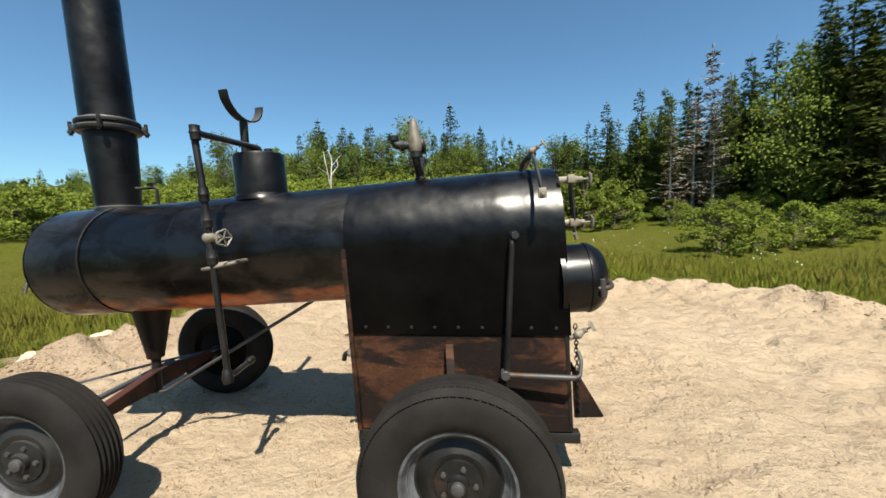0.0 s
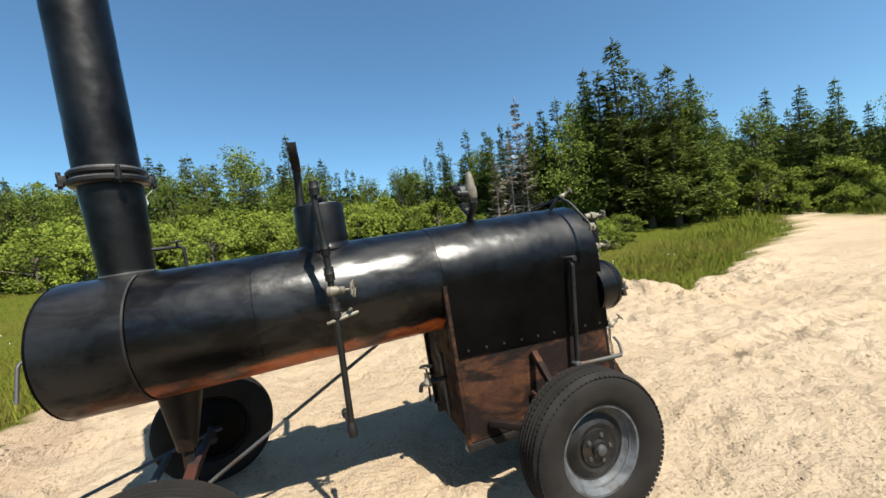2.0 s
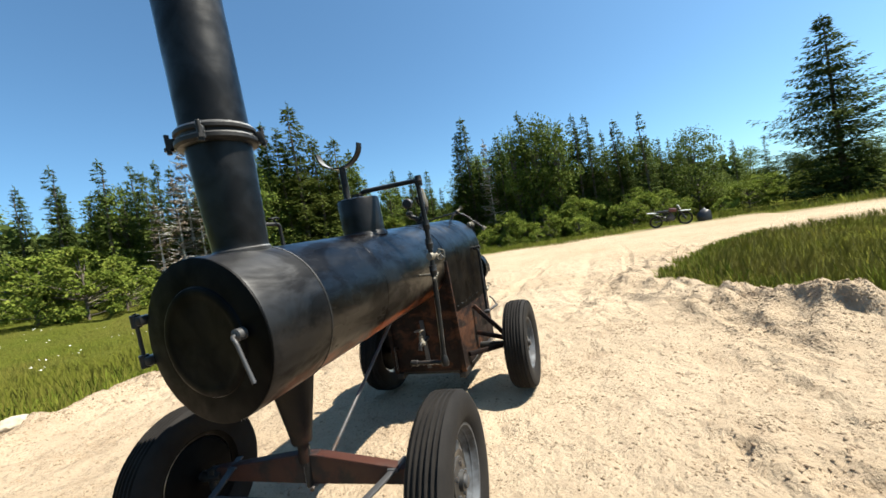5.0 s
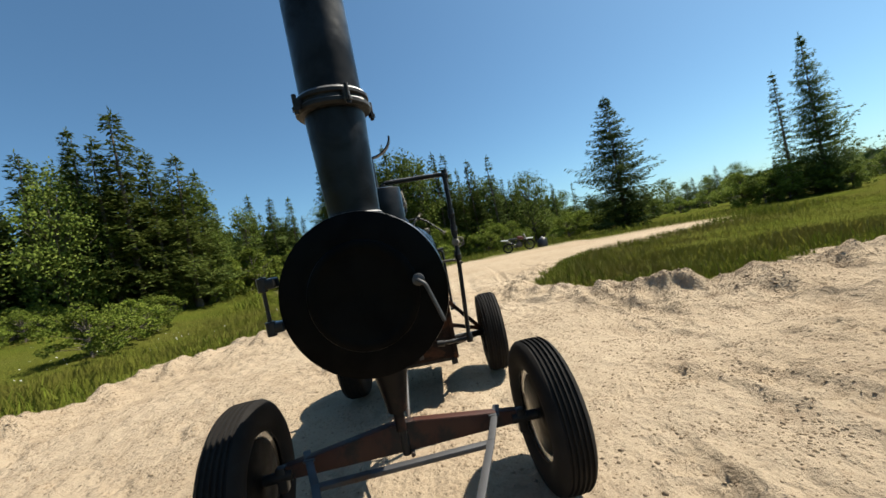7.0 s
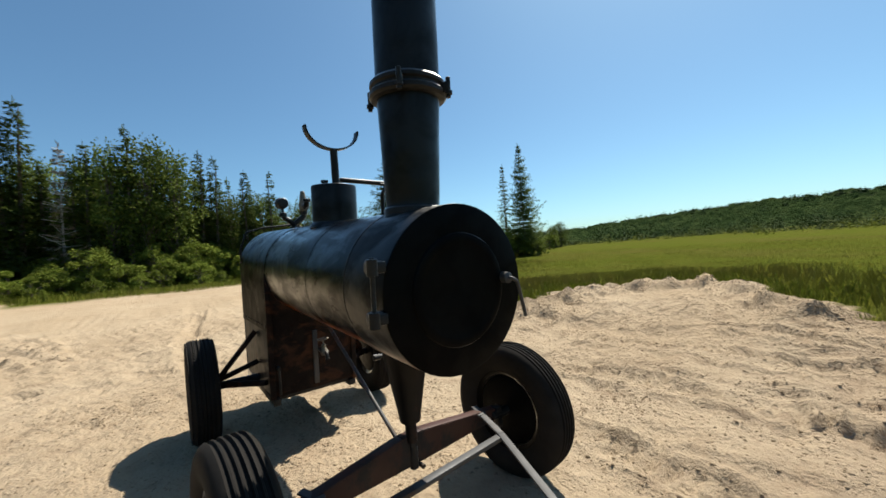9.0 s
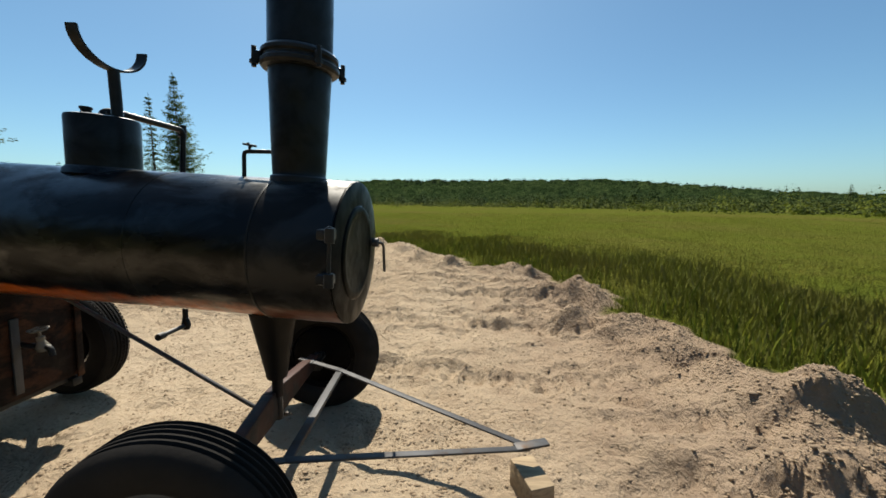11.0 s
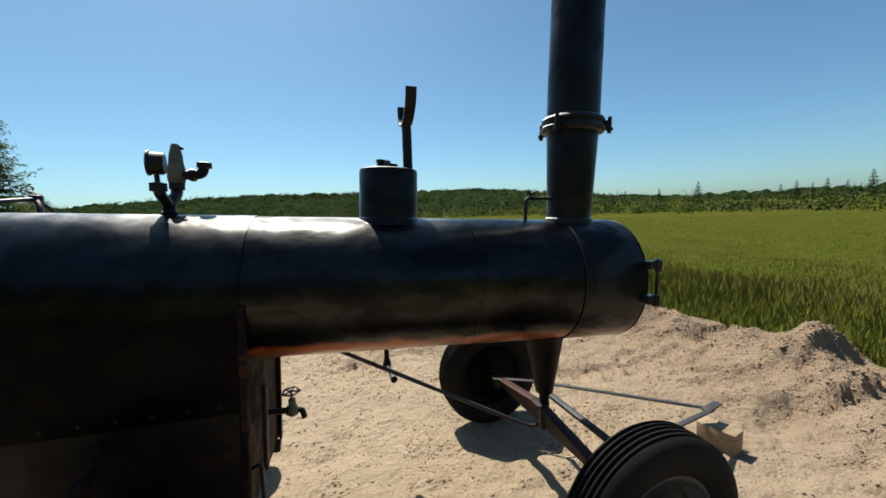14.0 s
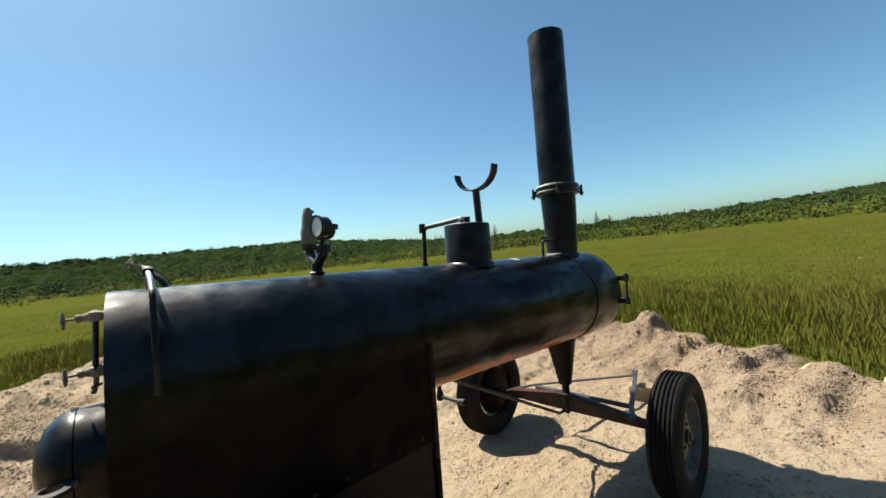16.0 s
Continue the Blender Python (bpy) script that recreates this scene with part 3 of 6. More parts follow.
def height_at(x, y):
    return float(ground_height(np.array([x]), np.array([y]))[0][0])


# ---- the wheeled boiler ----
TILT = 0.057
BOILER = Matrix.Translation((0, 0, 1.166)) @ Matrix.Rotation(-TILT, 4, "Y")
R = 0.295
LIE = Matrix.Rotation(math.pi / 2, 4, "Y")  # a lathe's z laid along the barrel


def at(u, v, w):
    """A place in the boiler's own frame: along the barrel, across, above its axis."""
    return BOILER @ Vector((u, v, w))


engine = thing("steam_engine", "home-built black steam boiler with tall stack on four rubber-tyred wheels", "steam engine")

bm = mesh()
lathe(bm, [(0, -1.372), (R - 0.01, -1.372), (R, -1.362), (R, 0.0), (R - 0.01, 0.05), (0, 0.05)], 72, BOILER @ LIE)
part("barrel", bm, BARREL, engine, "black painted steel barrel with burnt red belly")
bm = mesh()
lathe(bm, [(R - 0.03, -1.37), (R + 0.004, -1.37), (R + 0.004, -1.66), (R + 0.002, -1.672), (R - 0.006, -1.676), (R - 0.03, -1.672)], 72, BOILER @ LIE)
part("smokebox", bm, SMOKEBOX, engine, "dull black steel smokebox shell")
bm = mesh()
lathe(bm, [(R, -1.374), (R + 0.006, -1.374), (R + 0.006, -1.366), (R, -1.366)], 72, BOILER @ LIE, closed=True)
part("smokebox_band", bm, IRON, engine)
bm = mesh()
lathe(bm, [(R - 0.002, -0.9), (R + 0.0015, -0.897), (R + 0.0015, -0.893), (R - 0.002, -0.89)], 72, BOILER @ LIE, closed=True)
part("weld_seam", bm, BARREL, engine)
bm = mesh()
lathe(bm, [(R - 0.01, -1.664), (R + 0.004, -1.6765), (R + 0.003, -1.681), (R - 0.004, -1.683), (0.2, -1.684), (0.196, -1.69), (0.185, -1.694), (0.165, -1.691), (0.15, -1.688), (0.0, -1.69)], 64, BOILER @ LIE)
door = part("smokebox_door", bm, MATTEBLACK, engine, "round flat black smokebox door")
for w in (0.105, -0.05):
    bm = mesh()
    box(bm, 0.055, 0.05, 0.035, BOILER @ Matrix.Translation((-1.672, R + 0.022, w)), 0.006)
    rod(bm, at(-1.69, R + 0.04, w - 0.025), at(-1.69, R + 0.04, w + 0.025), 0.017)
    part("hinge", bm, IRON, door)
bm = mesh()
rod(bm, at(-1.69, R + 0.04, -0.075), at(-1.69, R + 0.04, 0.135), 0.007)
part("hinge_pin", bm, IRON, door)
bm = mesh()
lathe(bm, [(0, 0), (0.021, 0), (0.021, 0.03), (0.012, 0.034), (0, 0.034)], 16, BOILER @ Matrix.Translation((-1.69, -0.2, 0.024)) @ Matrix.Rotation(-math.pi / 2, 4, "Y"))
tube(bm, [at(-1.70, -0.2, 0.024), at(-1.735, -0.2, 0.024), at(-1.742, -0.222, 0.01), at(-1.742, -0.262, -0.125)], 0.0068)
part("latch_handle", bm, BARESTEEL, door, "bent bare steel latch handle")


# firebox: an arched wrapper carried down to flat sides
def arch(bm, u0, u1, r, low0, low1, thick=0.008, segs=28):
    """A U-shaped sheet open below, from u0 to u1 along the barrel, down to low0 and low1."""
    low = low0
    prof = [(-r, low)] + [(-r * math.cos(math.pi * i / segs), r * math.sin(math.pi * i / segs)) for i in range(segs + 1)] + [(r, low)]
    inner = [(p[0] * (r - thick) / r, p[1] if i in (0, len(prof) - 1) else p[1] * (r - thick) / r) for i, p in enumerate(prof)]
    rings = [[bm.verts.new(at(u, y, low1 if w == low and u == u1 else w)) for y, w in pr] for u, pr in ((u0, prof), (u1, prof), (u1, inner), (u0, inner))]
    for a, b in zip(rings, rings[1:] + rings[:1]):
        for i in range(len(prof) - 1):
            bm.faces.new([a[i], a[i + 1], b[i + 1], b[i]])
    for e in (0, -1):
        bm.faces.new([rg[e] for rg in rings])
    return bm


FR = R + 0.003
bm = mesh()
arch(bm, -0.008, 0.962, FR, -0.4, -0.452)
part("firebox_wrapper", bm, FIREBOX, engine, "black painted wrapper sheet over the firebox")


def plate(bm, corners, thick):
    """A flat upright sheet of the boiler, from its corners (along, above), across from one side to the other."""
    v0, v1 = thick
    a = [bm.verts.new(at(u, v0, w)) for u, w in corners]
    b = [bm.verts.new(at(u, v1, w)) for u, w in corners]
    bm.faces.new(a)
    bm.faces.new(b[::-1])
    for i in range(len(a)):
        j = (i + 1) % len(a)
        bm.faces.new([a[i], b[i], b[j], a[j]])
    return bm


for side in (-1, 1):
    bm = plate(mesh(), [(0.006, -0.36), (0.955, -0.41), (0.95, -0.885), (0.004, -0.852)], (side * (FR - 0.018), side * (FR - 0.008)))
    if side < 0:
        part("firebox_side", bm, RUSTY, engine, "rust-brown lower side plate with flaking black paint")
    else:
        # the side away from the sun carries its shade in a darker colour
        part("firebox_side", bm, DARKPLATE, engine, "lower side plate coloured near-black for shade, with a brown cast")
    bm = mesh()
    box(bm, 0.022, 0.012, 0.845, BOILER @ Matrix.Translation((-0.012, side * (FR + 0.001), -0.435)), 0.003)
    box(bm, 0.012, 0.03, 0.845, BOILER @ Matrix.Translation((-0.018, side * (FR - 0.013), -0.435)), 0.003)
    part("corner_angle", bm, RUSTY, engine)
    for k in range(9):
        bm = mesh()
        lathe(bm, [(0.008, 0), (0.007, 0.004), (0, 0.006)], 8, BOILER @ Matrix.Translation((0.06 + k * 0.105, side * (FR + 0.001), -0.372 - 0.0055 * k)) @ Matrix.Rotation(-side * math.pi / 2, 4, "X"))
        part("rivet", bm, IRON, engine)
bm = mesh()
box(bm, 0.012, 2 * FR - 0.02, 0.84, BOILER @ Matrix.Translation((0.0, 0, -0.43)), 0.002)
part("firebox_front", bm, RUSTY, engine, "rusty firebox throat plate")
bm = mesh()
box(bm, 0.94, 2 * FR - 0.05, 0.05, BOILER @ Matrix.Translation((0.48, 0, -0.87)) @ Matrix.Rotation(TILT * 0.6, 4, "Y"), 0.004)
part("ash_pan", bm, IRON, engine)
bm = mesh()
n = 28
rear = [(-FR + 0.004, -0.85)] + [(-(FR - 0.004) * math.cos(math.pi * i / n), (FR - 0.004) * math.sin(math.pi * i / n)) for i in range(n + 1)] + [(FR - 0.004, -0.85)]
fa = [bm.verts.new(at(0.937, y, w)) for y, w in rear]
fb = [bm.verts.new(at(0.949, y, w)) for y, w in rear]
bm.faces.new(fa)
bm.faces.new(fb[::-1])
for i in range(len(rear)):
    j = (i + 1) % len(rear)
    bm.faces.new([fa[i], fb[i], fb[j], fa[j]])
part("backhead", bm, IRON, engine, "flat black back plate of the firebox")
bm = mesh()
lathe(bm, [(0, 0.955), (0.168, 0.955), (0.168, 0.975), (0.154, 0.977), (0.154, 1.075), (0.158, 1.078), (0.158, 1.09), (0.148, 1.115), (0.12, 1.148), (0.07, 1.168), (0, 1.174)], 40, BOILER @ Matrix.Translation((-0.022, -0.17, -0.225)) @ LIE)
part("fire_door", bm, BLACK, engine, "domed black fire door on the back plate")
bm = mesh()
tube(bm, [at(1.075, -0.315, -0.25), at(1.12, -0.315, -0.25), at(1.143, -0.28, -0.25), at(1.152, -0.21, -0.24)], 0.011)
rod(bm, at(1.095, -0.315, -0.29), at(1.095, -0.315, -0.21), 0.014)
part("door_latch", bm, BARESTEEL, engine)
bm = mesh()
lathe(bm, [(0.026, 0), (0.042, 0.004), (0.042, 0.016), (0.026, 0.02)], 18, BOILER @ Matrix.Translation((1.095, 0.005, -0.25)), closed=True)
box(bm, 0.04, 0.03, 0.02, BOILER @ Matrix.Translation((1.06, -0.018, -0.24)), 0.004)
part("door_lug", bm, BARESTEEL, engine)
bm = mesh()
bar(bm, at(0.968, 0, -0.6), at(1.09, 0, -0.84), 0.5, 0.008)
for v in (-0.25, 0.25):
    put(bm, [at(u, v + dv, w) for dv in (-0.004, 0.004) for u, w in ((0.965, -0.6), (1.088, -0.84), (0.965, -0.84))], [(0, 1, 2), (5, 4, 3), (0, 3, 4, 1), (1, 4, 5, 2), (2, 5, 3, 0)])
part("ash_door", bm, RUSTY, engine, "rusty ash door hanging ajar")

# smoke stack
ST = BOILER @ Matrix.Translation((-1.436, 0.022, 0))
bm = mesh()
lathe(bm, [(0.118, 0.2), (0.112, R - 0.005), (0.104, R + 0.012), (0.105, R + 0.03), (0.12, 0.69), (0.12, 0.712), (0.1, 0.712)], 48, ST)
stack = part("stack_base", bm, STACK, engine, "tapered black lower stack")
bm = mesh()
lathe(bm, [(0.112, 0.712), (0.142, 0.715), (0.15, 0.724), (0.15, 0.738), (0.138, 0.748), (0.138, 0.756), (0.147, 0.762), (0.147, 0.774), (0.138, 0.784), (0.124, 0.79)], 48, ST)
part("stack_flange", bm, IRON, engine, "bolted clamp ring of the stack")
for a in (0.6, 2.4, 3.7, 5.3):
    bm = mesh()
    m = ST @ Matrix.Rotation(a, 4, "Z") @ Matrix.Translation((0.155, 0, 0.742))
    box(bm, 0.034, 0.02, 0.04, m, 0.004)
    rod(bm, m @ Vector((0.012, 0, -0.04)), m @ Vector((0.012, 0, 0.035)), 0.009)
    lathe(bm, [(0, -0.028), (0.016, -0.028), (0.016, -0.015), (0, -0.015)], 6, m @ Matrix.Translation((0.012, 0, 0)))
    part("clamp_bolt", bm, IRON, engine)
bm = mesh()
lathe(bm, [(0.124, 0.775), (0.124, 0.8), (0.123, 1.3), (0.124, 1.862), (0.118, 1.864), (0.117, 1.3), (0.117, 0.775)], 48, ST)
part("stack_pipe", bm, STACK, engine, "upper stack pipe with scuffed black paint")
bm = mesh()
lathe(bm, [(0.102, R - 0.03), (0.114, R - 0.012), (0.112, R + 0.006), (0.104, R + 0.012)], 48, ST)
part("stack_collar", bm, IRON, engine)

# petcock behind the stack
bm = mesh()
tube(bm, [at(-1.2, 0.03, R - 0.01), at(-1.2, 0.03, R + 0.1), at(-1.345, 0.03, R + 0.105)], 0.0085)
rod(bm, at(-1.225, 0.03, R + 0.105), at(-1.225, 0.03, R + 0.122), 0.006)
for a in (0.3, 1.87):
    rod(bm, at(-1.225 - 0.026 * math.cos(a), 0.03 - 0.026 * math.sin(a), R + 0.124), at(-1.225 + 0.026 * math.cos(a), 0.03 + 0.026 * math.sin(a), R + 0.13), 0.005)
part("stack_petcock", bm, IRON, engine)

# steam dome and its rest
DM = BOILER @ Matrix.Translation((-0.548, 0, 0))
bm = mesh()
lathe(bm, [(0.128, R - 0.06), (0.128, 0.495), (0.124, 0.506), (0.11, 0.51), (0, 0.511)], 48, DM)
part("steam_dome", bm, STACK, engine, "short black cylinder dome")
bm = mesh()
lathe(bm, [(0.128, R - 0.05), (0.146, R - 0.028), (0.14, R - 0.008), (0.128, R + 0.004)], 48, DM)
part("dome_weld", bm, BARREL, engine)
bm = mesh()
rod(bm, at(-0.633, 0.018, 0.5), at(-0.624, 0.018, 0.702), 0.021)
part("fork_post", bm, IRON, engine)
bm = mesh()
rest, c0 = [], Vector((-0.622, 0.024, 0.817))
for i in range(19):
    a = math.pi * (1.0 + i / 18)
    rest.append((math.cos(a), math.sin(a)))
for r0, r1, half in ((0.142, 0.152, 0.022),):
    vs = []
    for c, s in rest:
        row = []
        for r, k in ((r0, -half), (r1, -half), (r1, half), (r0, half)):
            row.append(bm.verts.new(at(c0.x + k, c0.y + c * r * 1.02, c0.z + s * r * 0.79)))
        vs.append(row)
    for a, b in zip(vs, vs[1:]):
        for k in range(4):
            bm.faces.new([a[k], a[(k + 1) % 4], b[(k + 1) % 4], b[k]])
    bm.faces.new(vs[0])
    bm.faces.new(vs[-1][::-1])
part("rest_fork", bm, IRON, engine, "open U-shaped stack rest")
for u, v, tall in ((0.036, 0.04, 0.03), (-0.02, -0.02, 0.022)):
    bm = mesh()
    lathe(bm, [(0, 0.48), (0.026, 0.48), (0.026, 0.512), (0.018, 0.514), (0.018, 0.514 + tall * 0.6), (0.022, 0.514 + tall * 0.65), (0.022, 0.514 + tall), (0, 0.516 + tall)], 8, DM @ Matrix.Translation((u, v, 0)))
    part("dome_plug", bm, IRON, engine)

# steam pipe over the side, with its valve
bm = mesh()
tube(bm, [at(-0.53, 0.0, 0.5), at(-0.53, -0.02, 0.54), at(-0.55, -0.05, 0.545), at(-0.565, -0.425, 0.533), at(-0.555, -0.425, 0.3), at(-0.555, -0.42, 0.03), at(-0.572, -0.388, -0.54)], 0.0145)
pipe = part("steam_pipe", bm, IRON, engine, "black iron pipe looping from dome to ground")
for w, y in ((0.53, -0.43), (0.27, -0.424), (0.16, -0.422), (0.0, -0.417)):
    bm = mesh()
    lathe(bm, [(0.014, -0.03), (0.021, -0.03), (0.021, -0.008), (0.024, 0.0), (0.021, 0.008), (0.021, 0.03), (0.014, 0.03)], 14, BOILER @ Matrix.Translation((-0.555, y, w)))
    part("pipe_coupling", bm, IRON, pipe)


def hand_valve(parent, place, axis, size=1.0, wheel=0.03, mat=BRASS):
    """A small globe valve: body, stem and spoked hand wheel."""
    bm = mesh()
    f, _ = along(place, Vector(place) + Vector(axis))
    lathe(bm, [(0, -0.02 * size), (0.02 * size, -0.016 * size), (0.024 * size, 0), (0.018 * size, 0.014 * size), (0.012 * size, 0.03 * size), (0.014 * size, 0.034 * size), (0.014 * size, 0.046 * size), (0.005 * size, 0.05 * size), (0.005 * size, 0.085 * size), (0, 0.087 * size)], 14, f)
    body = part("valve", bm, mat, parent)
    bm = mesh()
    w = wheel * size
    g = f @ Matrix.Translation((0, 0, 0.08 * size))
    rings = []
    for i in range(20):
        a = 2 * math.pi * i / 20
        rr = w * (1 + 0.1 * math.cos(5 * a))
        rings.append([bm.verts.new(g @ Vector(((rr + 0.004 * size * math.cos(b)) * math.cos(a), (rr + 0.004 * size * math.cos(b)) * math.sin(a), 0.004 * size * math.sin(b)))) for b in (0, 1.57, 3.14, 4.71)])
    for i in range(20):
        for k in range(4):
            bm.faces.new([rings[i][k], rings[(i + 1) % 20][k], rings[(i + 1) % 20][(k + 1) % 4], rings[i][(k + 1) % 4]])
    for k in range(5):
        a = 2 * math.pi * k / 5
        rod(bm, g @ Vector((0, 0, 0)), g @ Vector((w * math.cos(a), w * math.sin(a), 0)), 0.003 * size, 6)
    part("hand_wheel", bm, mat, body)


hand_valve(pipe, at(-0.555, -0.42, 0.085), (0.95, -0.3, 0), 1.12)
bm = mesh()
tube(bm, [at(-0.55, -0.42, -0.035), at(-0.5, -0.36, -0.03), at(-0.48, -0.27, -0.03)], 0.009)
rod(bm, at(-0.6, -0.43, -0.05), at(-0.46, -0.4, -0.03), 0.008)
part("branch_cock", bm, BRASS, pipe)
bm = mesh()
lathe(bm, [(0, -0.028), (0.02, -0.024), (0.025, 0), (0.02, 0.024), (0.0155, 0.04), (0, 0.04)], 14, BOILER @ Matrix.Translation((-0.573, -0.39, -0.55)))
rod(bm, at(-0.573, -0.39, -0.552), at(-0.59, -0.2, -0.545), 0.0125)
rod(bm, at(-0.59, -0.22, -0.546), at(-0.592, -0.175, -0.544), 0.018)
part("pipe_elbow", bm, IRON, pipe)

# safety valve and gauge on a forked pipe on the crown
CF = 0.315
bm = mesh()
lathe(bm, [(0, R - 0.01), (0.026, R - 0.01), (0.03, R + 0.012), (0.022, R + 0.016), (0.022, R + 0.05), (0, R + 0.05)], 16, BOILER @ Matrix.Translation((CF, 0, 0)))
tube(bm, [at(CF, 0, R + 0.03), at(CF, -0.03, R + 0.06), at(CF, -0.07, R + 0.085), at(CF, -0.075, R + 0.125)], 0.0215)
tube(bm, [at(CF, 0, R + 0.03), at(CF, 0.03, R + 0.06), at(CF, 0.07, R + 0.08), at(CF, 0.077, R + 0.11)], 0.019)
tree_ = part("crown_fitting", bm, IRON, engine, "forked black iron pipe tee on the boiler crown")
for v, w in ((-0.075, R + 0.12), (0.077, R + 0.105)):
    bm = mesh()
    lathe(bm, [(0.018, -0.018), (0.03, -0.014), (0.03, 0.014), (0.018, 0.018)], 8, BOILER @ Matrix.Translation((CF, v, w)), closed=True)
    part("pipe_collar", bm, IRON, tree_)
bm = mesh()
lathe(bm, [(0, 0), (0.022, 0.0), (0.03, 0.01), (0.033, 0.035), (0.033, 0.065), (0.027, 0.085), (0.024, 0.12), (0.016, 0.16), (0.011, 0.166), (0, 0.168)], 18, BOILER @ Matrix.Translation((CF, -0.075, R + 0.125)))
valve = part("safety_valve", bm, BRASS, tree_, "weathered brass safety valve")
bm = mesh()
rod(bm, at(CF + 0.005, -0.075, R + 0.288), at(CF - 0.028, -0.075, R + 0.272), 0.006)
part("pull_lever", bm, IRON, valve)
bm = mesh()
tube(bm, [at(CF, -0.075, R + 0.165), at(CF - 0.06, -0.075, R + 0.168), at(CF - 0.098, -0.073, R + 0.172), at(CF - 0.105, -0.073, R + 0.215)], 0.0195)
lathe(bm, [(0.019, 0), (0.028, 0.002), (0.028, 0.024), (0.019, 0.026)], 18, BOILER @ Matrix.Translation((CF - 0.105, -0.073, R + 0.195)))
lathe(bm, [(0.019, 0), (0.026, 0.002), (0.026, 0.02), (0.019, 0.022)], 18, BOILER @ Matrix.Translation((CF - 0.05, -0.075, R + 0.167)) @ Matrix.Rotation(-math.pi / 2, 4, "Y"))
part("outlet_elbow", bm, IRON, tree_)
GA = BOILER @ Matrix.Translation((CF + 0.005, 0.08, R + 0.192)) @ Matrix.Rotation(radians(12), 4, "Z") @ Matrix.Rotation(math.pi / 2, 4, "Y")
bm = mesh()
lathe(bm, [(0, -0.03), (0.036, -0.03), (0.041, -0.022), (0.041, 0.012), (0.046, 0.016), (0.046, 0.023), (0.039, 0.023), (0.039, 0.015), (0, 0.015)], 28, GA)
rod(bm, at(CF, 0.078, R + 0.11), at(CF + 0.003, 0.08, R + 0.155), 0.009)
gauge = part("pressure_gauge", bm, IRON, engine, "round pressure gauge facing the back")
bm = mesh()
lathe(bm, [(0, 0.018), (0.038, 0.018)], 28, GA)
part("gauge_face", bm, WHITE, gauge, "white dial")

# try-cock line bent over the crown and gauge cocks on the back plate
CL = 0.86
bm = mesh()
tube(bm, [at(CL, 0.3, 0.03), at(CL, 0.305, 0.14), at(CL, 0.25, 0.29), at(CL, 0.12, 0.325), at(CL, -0.16, 0.352), at(CL, -0.24, 0.31), at(CL, -0.395, 0.165)], 0.0085)
part("crown_line", bm, IRON, engine)
bm = mesh()
tube(bm, [at(CL - 0.05, -0.11, R - 0.01), at(CL - 0.035, -0.13, 0.325), at(CL, -0.16, 0.352)], 0.011)
box(bm, 0.034, 0.034, 0.034, BOILER @ Matrix.Translation((CL, -0.165, 0.352)), 0.006)
part("line_bracket", bm, IRON, engine)
bm = mesh()
box(bm, 0.032, 0.022, 0.042, BOILER @ Matrix.Translation((CL, -0.398, 0.158)), 0.005)
rod(bm, at(CL, -0.41, 0.158), at(CL, -0.425, 0.158), 0.009)
part("line_union", bm, BRASS, engine)
hand_valve(engine, at(CL, -0.175, 0.36), (0.75, -0.35, 0.5), 0.75, 0.026, BRASS)
GV = -0.235
for v in (GV - 0.022, GV + 0.022):
    bm = mesh()
    rod(bm, at(1.005, v, 0.2), at(1.01, v, 0.035), 0.0065)
    part("gauge_guard", bm, IRON, engine)
bm = mesh()
rod(bm, at(1.005, GV, 0.215), at(1.012, GV, 0.02), 0.009)
part("sight_glass", bm, BARESTEEL, engine)
for w in (0.215, 0.03):
    bm = mesh()
    rod(bm, at(0.955, GV, w), at(1.0, GV, w), 0.016)
    box(bm, 0.034, 0.056, 0.034, BOILER @ Matrix.Translation((1.006, GV, w)), 0.006)
    part("gauge_cock", bm, BRASS, engine)
    hand_valve(engine, at(1.01, GV, w), (1, 0.0, 0), 0.95, 0.027, BRASS)
bm = mesh()
tube(bm, [at(1.01, GV, 0.015), at(1.012, GV, -0.02), at(1.02, GV, -0.045)], 0.008)
rod(bm, at(1.0, GV - 0.02, -0.02), at(1.02, GV + 0.02, -0.02), 0.006)
part("drip_cock", bm, BRASS, engine)

# reach rod beside the firebox
bm = mesh()
tube(bm, [at(0.745, -0.3, -0.012), at(0.735, -0.335, -0.015), at(0.733, -0.348, -0.04), at(0.676, -0.342, -0.585)], 0.0125)
rod(bm, at(0.74, -0.29, -0.008), at(0.748, -0.36, -0.002), 0.017)
part("reach_rod", bm, IRON, engine)
bm = mesh()
rod(bm, at(0.67, -0.32, -0.592), at(0.67, -0.37, -0.592), 0.02)
rod(bm, at(0.67, -0.352, -0.592), at(0.955, -0.372, -0.606), 0.012)
tube(bm, [at(0.945, -0.372, -0.606), at(0.975, -0.36, -0.606), at(0.99, -0.33, -0.55), at(0.985, -0.3, -0.52)], 0.008)
part("crank_handle", bm, BARESTEEL, engine, "worn bare steel lever")
bm = mesh()
rng = random.Random(4)
for i in range(22):
    c = at(0.985, -0.27 + 0.006 * rng.uniform(-1, 1), -0.42 - i * 0.018)
    m = Matrix.Translation(c) @ Matrix.Rotation(math.pi / 2 * (i % 2), 4, "Z") @ Matrix.Rotation(math.pi / 2, 4, "X")
    for a in range(8):
        p, q = (2 * math.pi * k / 8 for k in (a, a + 1))
        rod(bm, m @ Vector((0.008 * math.cos(p), 0.013 * math.sin(p), 0)), m @ Vector((0.008 * math.cos(q), 0.013 * math.sin(q), 0)), 0.0025, 5)
part("chain", bm, IRON, engine, "short hanging chain")
bm = mesh()
